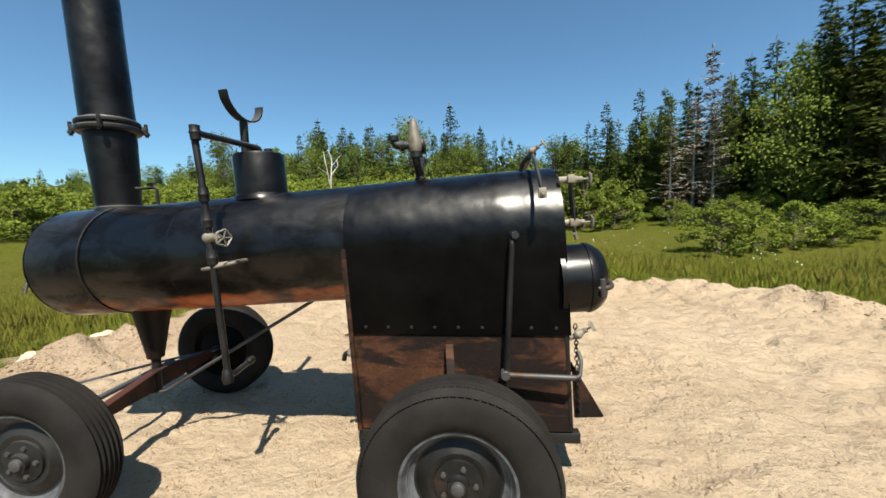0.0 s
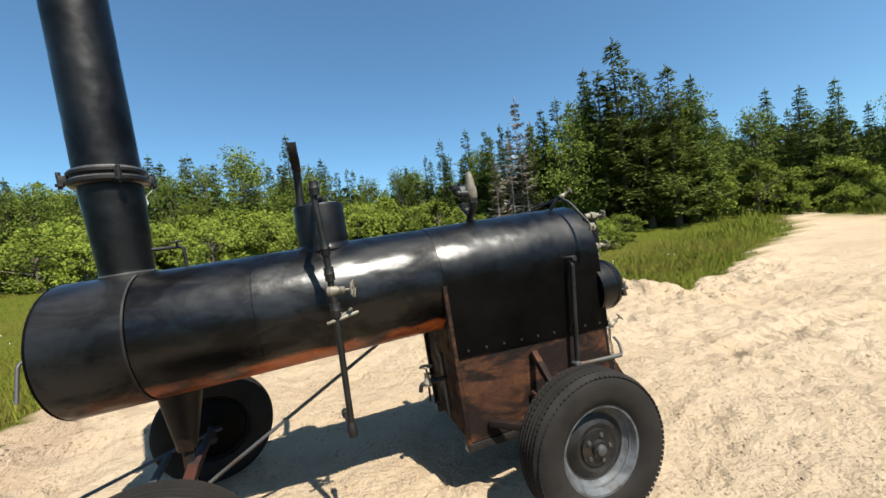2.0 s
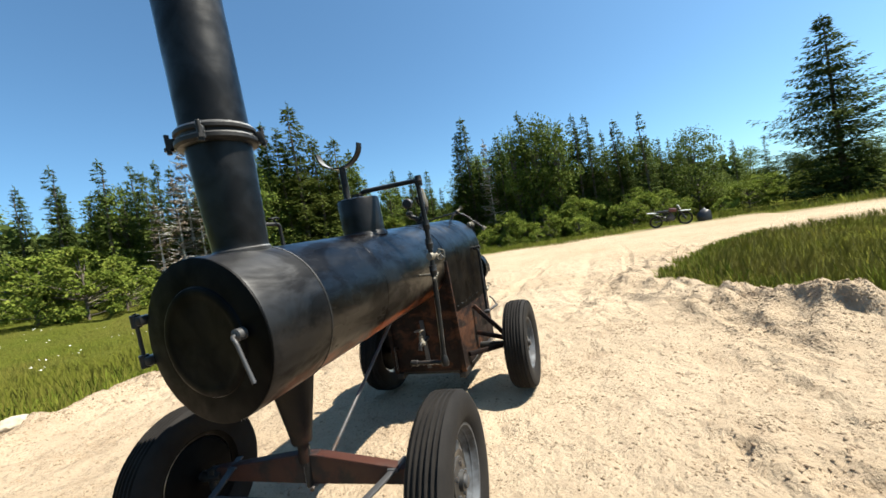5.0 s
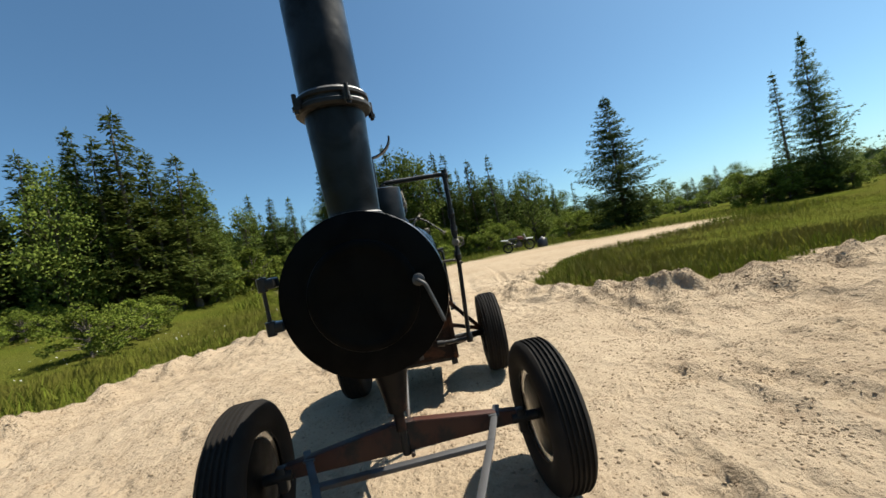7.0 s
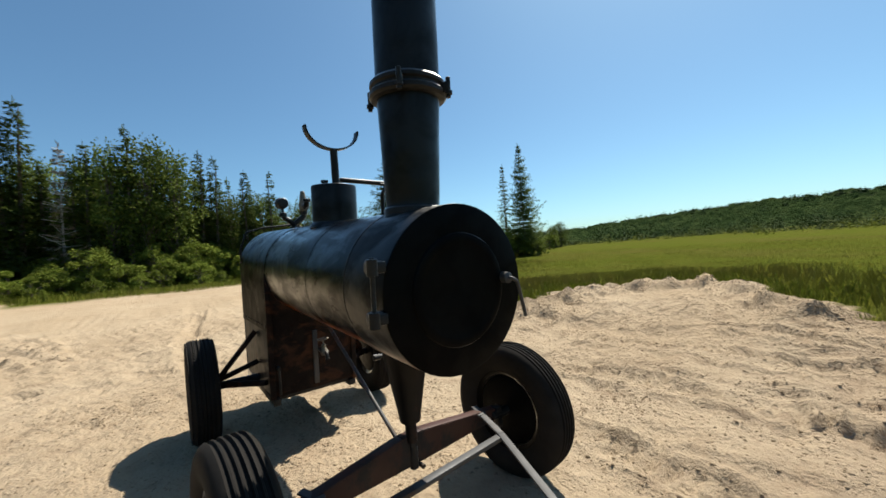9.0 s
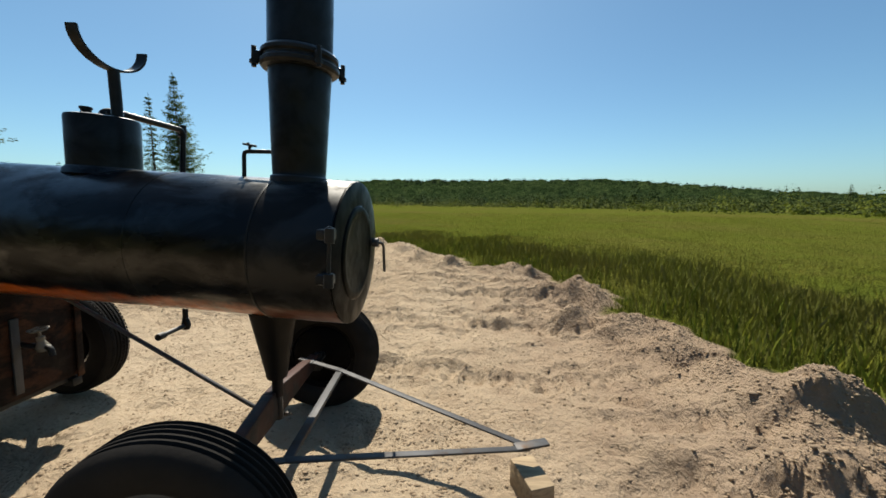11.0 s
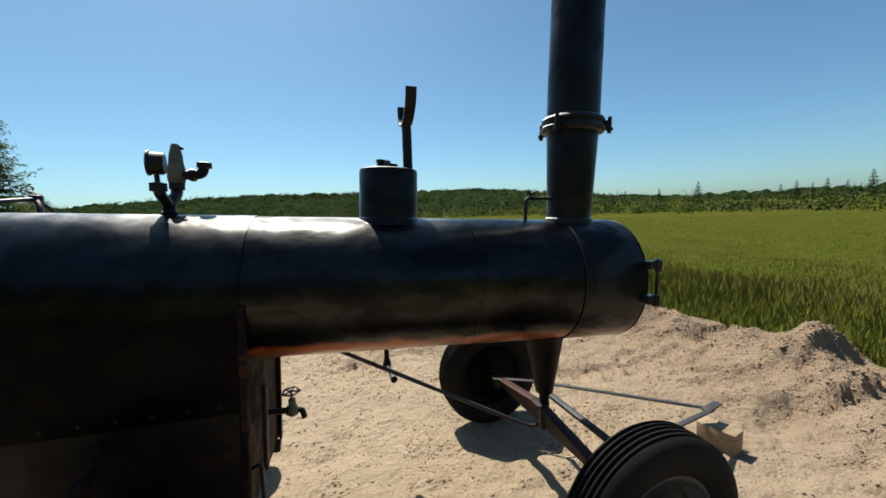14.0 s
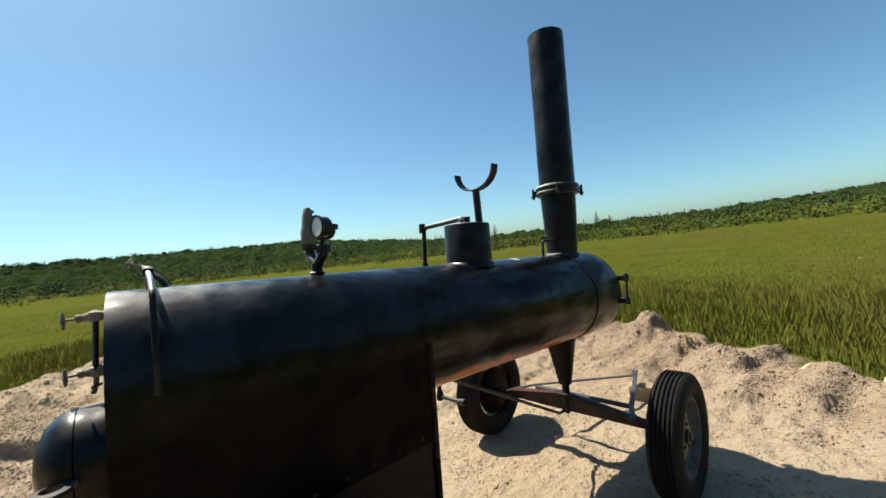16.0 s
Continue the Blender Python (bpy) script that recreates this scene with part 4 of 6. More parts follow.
tube(bm, [at(0.955, -0.27, -0.47), at(0.985, -0.275, -0.46), at(1.0, -0.285, -0.44)], 0.012)
part("try_cock", bm, BRASS, engine)
hand_valve(engine, at(0.995, -0.285, -0.45), (0.7, -0.3, 0.6), 0.85, 0.026, BRASS)

# blow-down cock on the throat plate
bm = mesh()
bar(bm, at(-0.014, -0.005, -0.44), at(-0.014, -0.005, -0.82), 0.034, 0.012, (1, 0, 0))
part("lever_plate", bm, BARESTEEL, engine)
bm = mesh()
tube(bm, [at(0.0, -0.035, -0.58), at(-0.1, -0.035, -0.58)], 0.014)
lathe(bm, [(0.014, -0.02), (0.022, -0.016), (0.022, 0.016), (0.014, 0.02)], 8, BOILER @ Matrix.Translation((-0.11, -0.035, -0.58)) @ LIE, closed=True)
tube(bm, [at(-0.1, -0.035, -0.58), at(-0.16, -0.035, -0.58), at(-0.17, -0.035, -0.62)], 0.013)
part("blowdown_pipe", bm, IRON, engine)
hand_valve(engine, at(-0.12, -0.035, -0.58), (0, 0.1, 1), 1.15, 0.03, BRASS)
bm = mesh()
tube(bm, [at(-0.0, 0.25, -0.66), at(-0.05, 0.25, -0.63), at(-0.06, 0.25, -0.82)], 0.007)
part("drain_tube", bm, IRON, engine)


# wheels
def road_wheel(name, hub, axle, dia, wide, rim, blocks, parent=engine, label=""):
    """Tyre with its tread, pressed rim, hub cap and lug nuts; axle points outwards."""
    f, _ = along(hub, Vector(hub) + Vector(axle))
    r, h, k = dia / 2, wide / 2, rim / 2
    bm = mesh()
    prof = [(k, -h * 0.62), (k + 0.012, -h * 0.8), (k + (r - k) * 0.35, -h * 0.98), (k + (r - k) * 0.62, -h), (r - 0.03, -h * 0.93), (r - 0.011, -h * 0.78)]
    grooves = (-0.52, -0.26, 0.0, 0.26, 0.52)
    for g in grooves:
        prof += [(r - 0.004 * abs(g), h * (g - 0.1)), (r - 0.012, h * (g - 0.06)), (r - 0.012, h * (g + 0.06)), (r - 0.004 * abs(g), h * (g + 0.1))]
    prof += [(a, -b) for a, b in prof[:6][::-1]]
    lathe(bm, prof, 72, f)
    w = part("wheel", bm, TYRE, parent, label)
    w.name = "wheel"
    if blocks:
        bm = mesh()
        for i in range(84):
            a = 2 * math.pi * i / 84
            for s in (-1, 1):
                m = f @ Matrix.Rotation(a + 0.02 * s, 4, "Z") @ Matrix.Translation((r - 0.0265, 0, s * h * 0.8)) @ Matrix.Rotation(s * 0.7, 4, "Y")
                box(bm, 0.006, 0.019, 0.032, m, 0)
                m = f @ Matrix.Rotation(a + 0.018 * s, 4, "Z") @ Matrix.Translation((r - 0.0088, 0, s * h * 0.4)) @ Matrix.Rotation(0.5 * s, 4, "X")
                box(bm, 0.0075, 0.018, 0.024, m, 0)
        tagged(part("tread", bm, TYRE, w), kind="stuff")
    # the shade inside the wheel is put into the black of this half
    bm = mesh()
    lathe(bm, [(k * 0.99, -h * 0.66), (k + 0.012, -h * 0.7), (k + 0.014, -h * 0.6), (k * 0.9, -h * 0.45), (k * 0.86, 0.0)], 56, f)
    part("rim_back", bm, MATTEBLACK, w, "back of the rim, coloured black for the shade there")
    bm = mesh()
    lathe(bm, [(k * 0.86, 0.0), (k * 0.9, h * 0.42), (k + 0.014, h * 0.62), (k + 0.012, h * 0.74), (k * 0.985, h * 0.72), (k * 0.93, h * 0.5), (k * 0.86, h * 0.2), (k * 0.8, h * 0.12)], 56, f)
    part("rim", bm, RIM, w, "grey steel rim with worn paint")
    bm = mesh()
    lathe(bm, [(k * 0.82, h * 0.13), (k * 0.76, h * 0.08), (k * 0.66, h * 0.2), (k * 0.55, h * 0.34), (k * 0.42, h * 0.26), (k * 0.3, h * 0.24), (0, h * 0.24)], 56, f)
    part("wheel_disc", bm, IRON, w, "dark pressed steel wheel centre")
    bm = mesh()
    lathe(bm, [(0.0, h * 0.2), (0.088, h * 0.2), (0.085, h * 0.38), (0.04, h * 0.42), (0.036, h * 0.6), (0, h * 0.62)], 28, f)
    part("hub_cap", bm, IRON, w)
    bm = mesh()
    lathe(bm, [(0, h * 0.6), (0.026, h * 0.6), (0.024, h * 0.72), (0.016, h * 0.78), (0, h * 0.79)], 16, f)
    part("axle_cap", bm, BARESTEEL, w)
    # black disc added over the wheel back, where there is only shade
    bm = mesh()
    lathe(bm, [(0, -h * 0.55), (k * 0.8, -h * 0.55), (k * 0.88, -h * 0.45), (k * 0.9, -h * 0.1)], 36, f)
    part("shade_disc", bm, MATTEBLACK, w)
    for i in range(5):
        a = 2 * math.pi * i / 5
        bm = mesh()
        lathe(bm, [(0.01, h * 0.36), (0.01, h * 0.5), (0, h * 0.53)], 6, f @ Matrix.Translation((0.062 * math.cos(a), 0.062 * math.sin(a), 0)))
        part("lug_nut", bm, BARESTEEL, w)
    return w


REAR_X, TRACK = 0.52, 0.655
for side in (-1, 1):
    road_wheel("wheel", (REAR_X, side * TRACK, 0.36), (0, side, 0), 0.72, 0.178, 0.4, True, label="large rubber tyre on a grey steel rim")
    bm = mesh()
    rod(bm, (REAR_X, side * 0.28, 0.36), (REAR_X, side * 0.66, 0.36), 0.028)
    part("stub_axle", bm, IRON, engine)
    bm = mesh()
    bar(bm, (0.459, side * 0.3, 0.72), (REAR_X - 0.02, side * 0.55, 0.42), 0.035, 0.035)
    part("axle_brace", bm, RUSTY, engine)
    bm = mesh()
    bar(bm, (0.16, side * 0.3, 0.4), (REAR_X - 0.02, side * 0.56, 0.37), 0.035, 0.035)
    part("axle_brace", bm, RUSTY, engine)
    bm = mesh()
    bar(bm, (0.43, side * 0.3, 0.5), (REAR_X, side * 0.56, 0.4), 0.035, 0.035)
    part("axle_brace", bm, RUSTY, engine)
    bm = mesh()
    bar(bm, (0.03, side * 0.265, 0.285), (1.03, side * 0.265, 0.305), 0.05, 0.045)
    part("frame_rail", bm, IRON, engine)

# front axle, turned on its king pin
KING = Vector((-1.3, 0.02, 0.42))
axis = Vector((-0.12, 1.34, 0)).normalized()
ahead = Vector((-axis.y, axis.x, 0))
for side in (-1, 1):
    hub = KING + axis * side * 0.668
    hub.z = 0.34
    road_wheel("wheel", hub, axis * side, 0.685, 0.165, 0.405, False, label="ribbed rubber tyre on a grey steel rim")
    bm = mesh()
    rod(bm, KING + axis * side * 0.5 + Vector((0, 0, -0.075)), KING + axis * side * 0.65 + Vector((0, 0, -0.08)), 0.024)
    bar(bm, KING + axis * side * 0.545 + Vector((0, 0, -0.14)), KING + axis * side * 0.545 + Vector((0, 0, -0.035)), 0.04, 0.04, ahead)
    part("spindle", bm, IRON, engine)
bm = mesh()
for y, tall in ((0, 0),):
    top = [(-0.56, -0.05), (-0.05, 0.022), (0.05, 0.022), (0.56, -0.05)]
    low = [(0.56, -0.095), (0.08, -0.1), (-0.08, -0.1), (-0.56, -0.095)]
    ring = [KING + axis * a + Vector((0, 0, b)) for a, b in top + low]
    f1 = [bm.verts.new(p + ahead * 0.006) for p in ring]
    f0 = [bm.verts.new(p - ahead * 0.006) for p in ring]
    bm.faces.new(f1)
    bm.faces.new(f0[::-1])
    for i in range(8):
        bm.faces.new([f0[i], f0[(i + 1) % 8], f1[(i + 1) % 8], f1[i]])
for a, b in zip(top, top[1:]):
    bar(bm, KING + axis * a[0] + Vector((0, 0, a[1])) - ahead * 0.02, KING + axis * b[0] + Vector((0, 0, b[1])) - ahead * 0.02, 0.05, 0.01)
part("front_axle", bm, REDIRON, engine, "red-brown steel front axle beam")
bm = mesh()
lathe(bm, [(0, -0.0), (0.024, -0.0), (0.024, 0.085), (0.042, 0.088), (0.046, 0.1), (0.046, 0.11), (0.1, 0.4), (0, 0.4)], 24, Matrix.Translation((-1.305, 0.025, 0.42)))
part("saddle_cone", bm, DARKPLATE, engine, "tapered pedestal under the smokebox")
bm = mesh()
rod(bm, KING + Vector((0, 0, -0.115)), KING + Vector((0, 0, 0.07)), 0.02)
lathe(bm, [(0, 0), (0.017, 0), (0.017, 0.012), (0, 0.014)], 6, Matrix.Translation(KING + ahead * 0.006 + Vector((0, 0, -0.01))) @ Matrix.Rotation(-math.pi / 2, 4, "Y"))
part("king_pin", bm, IRON, engine)
TIP = Vector((-2.45, -0.03, 0.19))
for side in (-1, 1):
    root = KING + axis * side * 0.42 + Vector((0, 0, -0.026))
    join = root + ahead * 0.18 - axis * side * 0.06 + Vector((0, 0, -0.028))
    bm = mesh()
    bar(bm, root - ahead * 0.07 + axis * side * 0.03, join, 0.032, 0.01)
    bar(bm, join, TIP + (join - TIP).normalized() * 0.02, 0.032, 0.01)
    box(bm, 0.06, 0.05, 0.012, Matrix.Translation(root + Vector((0.01, 0, -0.008))), 0.002)
    part("drawbar", bm, BARESTEEL, engine, "flat grey steel drawbar")
    if side < 0:
        tie = join
    else:
        bm = mesh()
        bar(bm, tie + axis * 0.01 + Vector((0, 0, -0.012)), join - axis * 0.01 + Vector((0, 0, -0.012)), 0.036, 0.02)
        part("drawbar_tie", bm, BARESTEEL, engine)
bm = mesh()
bar(bm, TIP + Vector((0.08, 0.02, 0.014)), TIP + Vector((-0.07, -0.03, 0.014)), 0.05, 0.012)
part("hitch_plate", bm, BARESTEEL, engine)
bm = mesh()
tube(bm, [(-0.09, 0.03, 0.982), (-0.42, 0.028, 0.791), (-1.17, 0.012, 0.355), (-1.24, 0.0, 0.315), (-1.33, -0.01, 0.31)], 0.0095)
part("stay_rod", bm, BARESTEEL, engine, "thin steel stay rod")

# block under the hitch
block = thing("wood_block", "squared weathered timber block under the drawbar hitch", "wood block")
bm = mesh()
box(bm, 0.2, 0.11, 0.13, Matrix.Translation((-2.44, 0.02, height_at(-2.44, 0.02) + 0.062)) @ Matrix.Rotation(radians(-70), 4, "Z"), 0.006)
part("timber", bm, WOOD, block)


# ---- trees ----
def sprays_mesh(name, items, material):
    """Many small pointed sprays: rows of (base, direction, side, length, width)."""
    base, d, s, ln, wd = (np.array(c, float) for c in zip(*items))
    ln, wd = ln[:, None], wd[:, None]
    v = np.stack([base - s * wd * 0.3, base + d * ln * 0.45 + s * wd, base + d * ln, base + d * ln * 0.5 - s * wd], 1).reshape(-1, 3)
    f = np.arange(len(v)).reshape(-1, 4)
    me = from_arrays(name, v, f, material)
    return me


def unit(v):
    v = np.asarray(v, float)
    return v / (np.linalg.norm(v) + 1e-9)


def trunk_mesh(h, r, seed, material, lean=0.02, limbs=()):
    bm = mesh()
    rng = random.Random(seed)
    steps, segs, rings = 8, 9, []
    ox, oy = rng.uniform(-lean, lean), rng.uniform(-lean, lean)
    for i in range(steps + 1):
        u = i / steps
        rr = r * (1 - u) ** 0.85 + 0.012
        if i == 0:
            rr *= 1.35
        c = Vector((ox * h * u * u, oy * h * u * u, h * u - (0.15 if i == 0 else 0)))
        rings.append([bm.verts.new(c + Vector((math.cos(2 * math.pi * k / segs), math.sin(2 * math.pi * k / segs), 0)) * rr) for k in range(segs)])
    for a, b in zip(rings, rings[1:]):
        for k in range(segs):
            bm.faces.new([a[k], a[(k + 1) % segs], b[(k + 1) % segs], b[k]])
    for p, q, w in limbs:
        rod(bm, p, q, w, 4, w * 0.4)
    return bm


def spruce(h, seed, wide=0.2, sparse=1.0, start=0.06, droop=0.35, ragged=0.3):
    """Needle sprays on whorls of boughs of uneven length, each bough a flat fan of twigs, with gaps between."""
    rng = random.Random(seed)
    items = []
    levels = int(2.7 * h * sparse) + 8
    big = 0.5 + h / 45
    lean, lean2 = rng.uniform(0, 6.28), rng.uniform(0, 6.28)
    for i in range(levels):
        u = min(max(start + (1 - start) * (i + rng.uniform(-0.4, 0.4)) / levels, 0.02), 0.985)
        ln = wide * h * (1 - u) ** 0.85 * rng.uniform(1 - ragged, 1 + 0.5 * ragged) + 0.1
        ln *= min(1.0, 0.55 + 2.2 * (u - start))
        count = 5 if u > 0.8 else 8
        for k in range(max(4, int(count * (0.45 + 0.55 * sparse)))):
            if rng.random() < 0.5 * ragged:
                continue
            a = 2 * math.pi * k / count + rng.uniform(-0.5, 0.5) + i * 1.3
            out, side = np.array((math.cos(a), math.sin(a), 0)), np.array((-math.sin(a), math.cos(a), 0))
            reach = ln * rng.uniform(0.5, 1.1) * (1 + 0.2 * math.cos(a - lean) + 0.12 * math.cos(2 * a - lean2 + 5 * u))
            if rng.random() < 0.14:
                reach *= 1.3
            sag, tip = droop * rng.uniform(0.55, 1.4), rng.uniform(0.0, 0.5)
            n = max(3, int(reach / 0.19))
            for j in range(n):
                x = (j + 0.7) / n
                p = np.array((0, 0, u * h)) + out * reach * x + np.array((0, 0, reach * (-sag * x * (1.3 - 0.75 * x) + tip * max(0.0, x - 0.6))))
                fan = min(0.3 * reach * (1.15 - x) + 0.08, 0.6)
                for s in (-1, 1):
                    for q0 in ((0.0, 0.42, 0.8) if fan > 0.3 else (0.0, 0.5)):
                        if rng.random() < 0.15:
                            continue
                        d = unit(out * rng.uniform(0.4, 1.0) + side * s * rng.uniform(0.4, 1.0) + np.array((0, 0, rng.uniform(-0.7, 0.15))))
                        q = unit(np.cross(d, (rng.uniform(-0.7, 0.7), rng.uniform(-0.7, 0.7), 1)))
                        items.append((p + d * fan * q0, d, q, rng.uniform(0.22, 0.46) * big, rng.uniform(0.045, 0.095) * big))
                if j == n - 1:
                    items.append((p, unit(out + np.array((0, 0, rng.uniform(-0.1, 0.45)))), side, 0.36 * big, 0.06 * big))
    for k in range(12):
        items.append((np.array((0, 0, h * (0.92 + 0.007 * k))), unit((rng.uniform(-0.35, 0.35), rng.uniform(-0.35, 0.35), 1)), unit((1, rng.uniform(-1, 1), 0)), 0.36, 0.035))
    return items


def broadleaf(h, seed, wide=0.3, low=0.25, size=0.2, clumps=26, per=70):
    rng = random.Random(seed)
    items, limbs = [], []
    for c in range(clumps):
        a, u = rng.uniform(0, 2 * math.pi), rng.uniform(low, 1.0)
        shape = math.sin(math.pi * min(1.0, (u - low) / (1 - low) * 0.82 + 0.16)) ** 0.8
        rad = wide * h * shape * math.sqrt(rng.uniform(0.05, 1))
        cc = np.array((math.cos(a) * rad, math.sin(a) * rad, u * h * 0.95))
        br = h * rng.uniform(0.045, 0.12)
        if h > 5 and rng.random() < 0.3:
            cc[:2] *= 1.25
        limbs.append(((0, 0, max(0.1, u * h * 0.6)), tuple(cc), 0.02 * h ** 0.5 * 0.6))
        for _ in range(per):
            o = unit((rng.gauss(0, 1), rng.gauss(0, 1), rng.gauss(0, 1)))
            p = cc + o * br * rng.uniform(0.55, 1.15) * np.array((1.15, 1.15, 0.85))
            d = unit(o + np.array((rng.uniform(-1, 1), rng.uniform(-1, 1), rng.uniform(-1.1, 0.4))))
            q = unit(np.cross(d, (rng.uniform(-1, 1), rng.uniform(-1, 1), rng.uniform(-1, 1))))
            items.append((p, d, q, size * rng.uniform(0.7, 1.5), size * rng.uniform(0.3, 0.5)))
    return items, limbs


def make_tree(name, label, category, h, trunk_r, items, leaf, bark, seed, limbs=(), group=""):
    t = thing(name, label, category, group=group)
    part("trunk", trunk_mesh(h * 0.97 if not limbs else h * 0.7, trunk_r, seed, bark, limbs=limbs), bark, t)
    if items:
        c = sprays_mesh("crown", items, leaf)
        c.parent = t
    return t


KINDS = {}
for k, (h, w, sp, st, dr, ra) in enumerate(((12, 0.235, 1.15, 0.02, 0.35, 0.3), (12, 0.18, 1.15, 0.03, 0.35, 0.3), (12, 0.15, 0.95, 0.06, 0.3, 0.36), (12, 0.3, 1.5, 0.01, 0.12, 0.14), (12, 0.14, 1.05, 0.03, 0.4, 0.34))):
    KINDS["spruce%d" % k] = (make_tree("spruce_tree", "dark green spruce with drooping boughs at the forest edge", "spruce tree", h, 0.16, spruce(h, 20 + k, w, sp, st, dr, ra), NEEDLE, BARK, 30 + k, group="forest spruces"), h)
for k, w in enumerate((0.25, 0.2)):
    KINDS["larch%d" % k] = (make_tree("larch_tree", "feathery light green larch at the forest edge", "larch tree", 12, 0.15, spruce(12, 120 + k, w, 1.05, 0.08, 0.05, 0.6), LARCH, BARK, 130 + k, group="forest larches"), 12)
for k, (h, w, lo) in enumerate(((10, 0.22, 0.22), (10, 0.27, 0.14), (10, 0.13, 0.34))):
    it, li = broadleaf(h, 50 + k, w, lo, 0.165, (50, 58, 36)[k], 120)
    KINDS["birch%d" % k] = (make_tree("broadleaf_tree", "leafy green broadleaf tree at the forest edge", "tree", h, 0.14, it, LEAF, BARK, 60 + k, li, group="forest broadleaf trees"), h)
for k in range(3):
    it, li = broadleaf(2.4, 70 + k, 0.55, 0.1, 0.082, 34, 165)
    KINDS["bush%d" % k] = (make_tree("shrub", "bright green leafy shrub in the meadow", "shrub", 2.4, 0.03, it, BUSHLEAF, BARK, 80 + k, li, group="meadow shrubs"), 2.4)
rng = random.Random(9)
dead = []
for i in range(44):
    u, a = rng.uniform(0.2, 0.97), rng.uniform(0, 6.28)
    ln = 1.5 * (1.05 - u) + 0.3
    p = Vector((0, 0, 10 * u))
    dead.append((p, p + Vector((math.cos(a) * ln, math.sin(a) * ln, rng.uniform(0.0, 0.5) * ln)), 0.03))
KINDS["snag"] = (make_tree("dead_tree", "bare grey dead tree with brittle twigs", "dead tree", 10.3, 0.12, spruce(10, 91, 0.13, 0.7, 0.1, 0.1), DRYTWIG, PALEBARK, 92, dead, group="dead trees"), 10)
fork = [((0, 0, 3.4), (0.3, 0.1, 5.3), 0.07), ((0.3, 0.1, 5.2), (0.1, 0.3, 6.2), 0.04), ((0, 0, 3.0), (-0.5, -0.1, 4.9), 0.06), ((-0.5, -0.1, 4.8), (-0.3, 0.3, 5.8), 0.035), ((0.1, 0, 4.1), (1.0, 0.2, 4.9), 0.045), ((1.0, 0.2, 4.85), (1.1, 0.4, 5.4), 0.03), ((-0.3, 0, 4.2), (-1.0, 0.2, 4.6), 0.03), ((0.2, 0.1, 4.7), (0.8, -0.4, 5.7), 0.03)]
KINDS["palesnag"] = (make_tree("dead_birch", "forked white dead birch among the shrubs", "dead tree", 6.0, 0.085, [], LEAF, PALEBARK, 93, fork), 6.0)
USED = set()


def plant(kind, x, y, h, turn=None, squash=1.0):
    ob, h0 = KINDS[kind]
    s = h / h0
    a = rng.uniform(0, 6.28) if turn is None else turn
    z = height_at(x, y) - 0.05
    if kind not in USED:
        USED.add(kind)
        t = ob
    else:
        t = copy_thing(ob, Matrix())
    t.matrix_basis = Matrix.Translation((x, y, z)) @ Matrix.Rotation(a, 4, "Z") @ Matrix.Diagonal((s * squash, s * squash, s, 1))
    return t


def polar(az, d):
    return -0.5 + d * math.cos(radians(az)), d * math.sin(radians(az))


# skyline: azimuth, elevation of the tops, distance
SKY = [(158, 5.3, 75), (150, 5.9, 70), (142, 7, 65), (136, 7.2, 55), (129, 9.8, 48), (122, 11.1, 42), (117, 14, 38), (110, 14.7, 36), (104, 14.8, 34), (97, 13.4, 34),
       (90, 14.4, 32), (84, 13.4, 32), (80, 10.2, 34), (77, 13.1, 30), (73, 13.8, 29), (69, 14.8, 28), (64, 15.4, 27), (58, 16.4, 25), (52, 18.2, 24), (47, 20.2, 23), (42, 21, 22), (38, 19, 24), (34, 17.6, 26), (30, 11.2, 30),
       (26, 12, 31), (22, 11.6, 31), (19, 8.6, 31), (15, 14.6, 31), (11, 14.2, 31), (6, 15.6, 31), (1, 15, 32), (-5, 14, 32), (-9, 12.6, 33), (-13, 11.4, 34), (-18, 8.4, 38), (-21, 6.6, 50), (-26, 6, 62), (-31, 5.4, 75), (-38, 4.3, 90), (-50, 4, 95)]
SA, SE, SD = (np.array(c, float)[::-1] for c in zip(*SKY))


def skyline(az):
    return float(np.interp(az, SA, SE)), float(np.interp(az, SA, SD))


az = 158.0
while az > -23:
    el, d = skyline(az)
    for row in range(2):
        a = az + rng.uniform(-1.0, 1.0)
        dd = d * (1 + 0.12 * row) + rng.uniform(-1.2, 1.2)
        top = (1.25 + dd * math.tan(radians(el))) * rng.uniform(0.8, 1.02)
        leafy = 0.72 if a > 74 else 0.3 if a < 14 else 0.15 if 36 < a < 64 else 0.42
        if rng.random() < leafy and row < 2:
            kind, top = "birch%d" % rng.randrange(3), top * (rng.uniform(0.66, 1.04) if a > 66 else rng.uniform(0.85, 1.05))
        else:
            kind = rng.choice(("spruce0", "spruce1", "spruce4", "spruce2", "spruce4", "larch1", "larch0" if a > 20 else "spruce2"))
        x, y = polar(a, dd)
        if sand_depth(x, y) < -0.4:
            plant(kind, x, y, max(top - height_at(x, y), 2.5))
    # shrubs before the wood
    for _ in range(2 if az > 78 else 1 if az > 36 else 3):
        a, dd = az + rng.uniform(-1.2, 1.2), d * (rng.uniform(0.72, 0.96) if az > 40 else rng.uniform(0.88, 1.06))
        x, y = polar(a, dd)
        if sand_depth(x, y) < -0.8:
            plant("bush%d" % rng.randrange(3), x, y, rng.uniform(1.6, 3.4) * (1.35 if a > 78 else 0.45 if a > 36 else 0.95), squash=rng.uniform(0.9, 1.3))
    az -= 52 / d

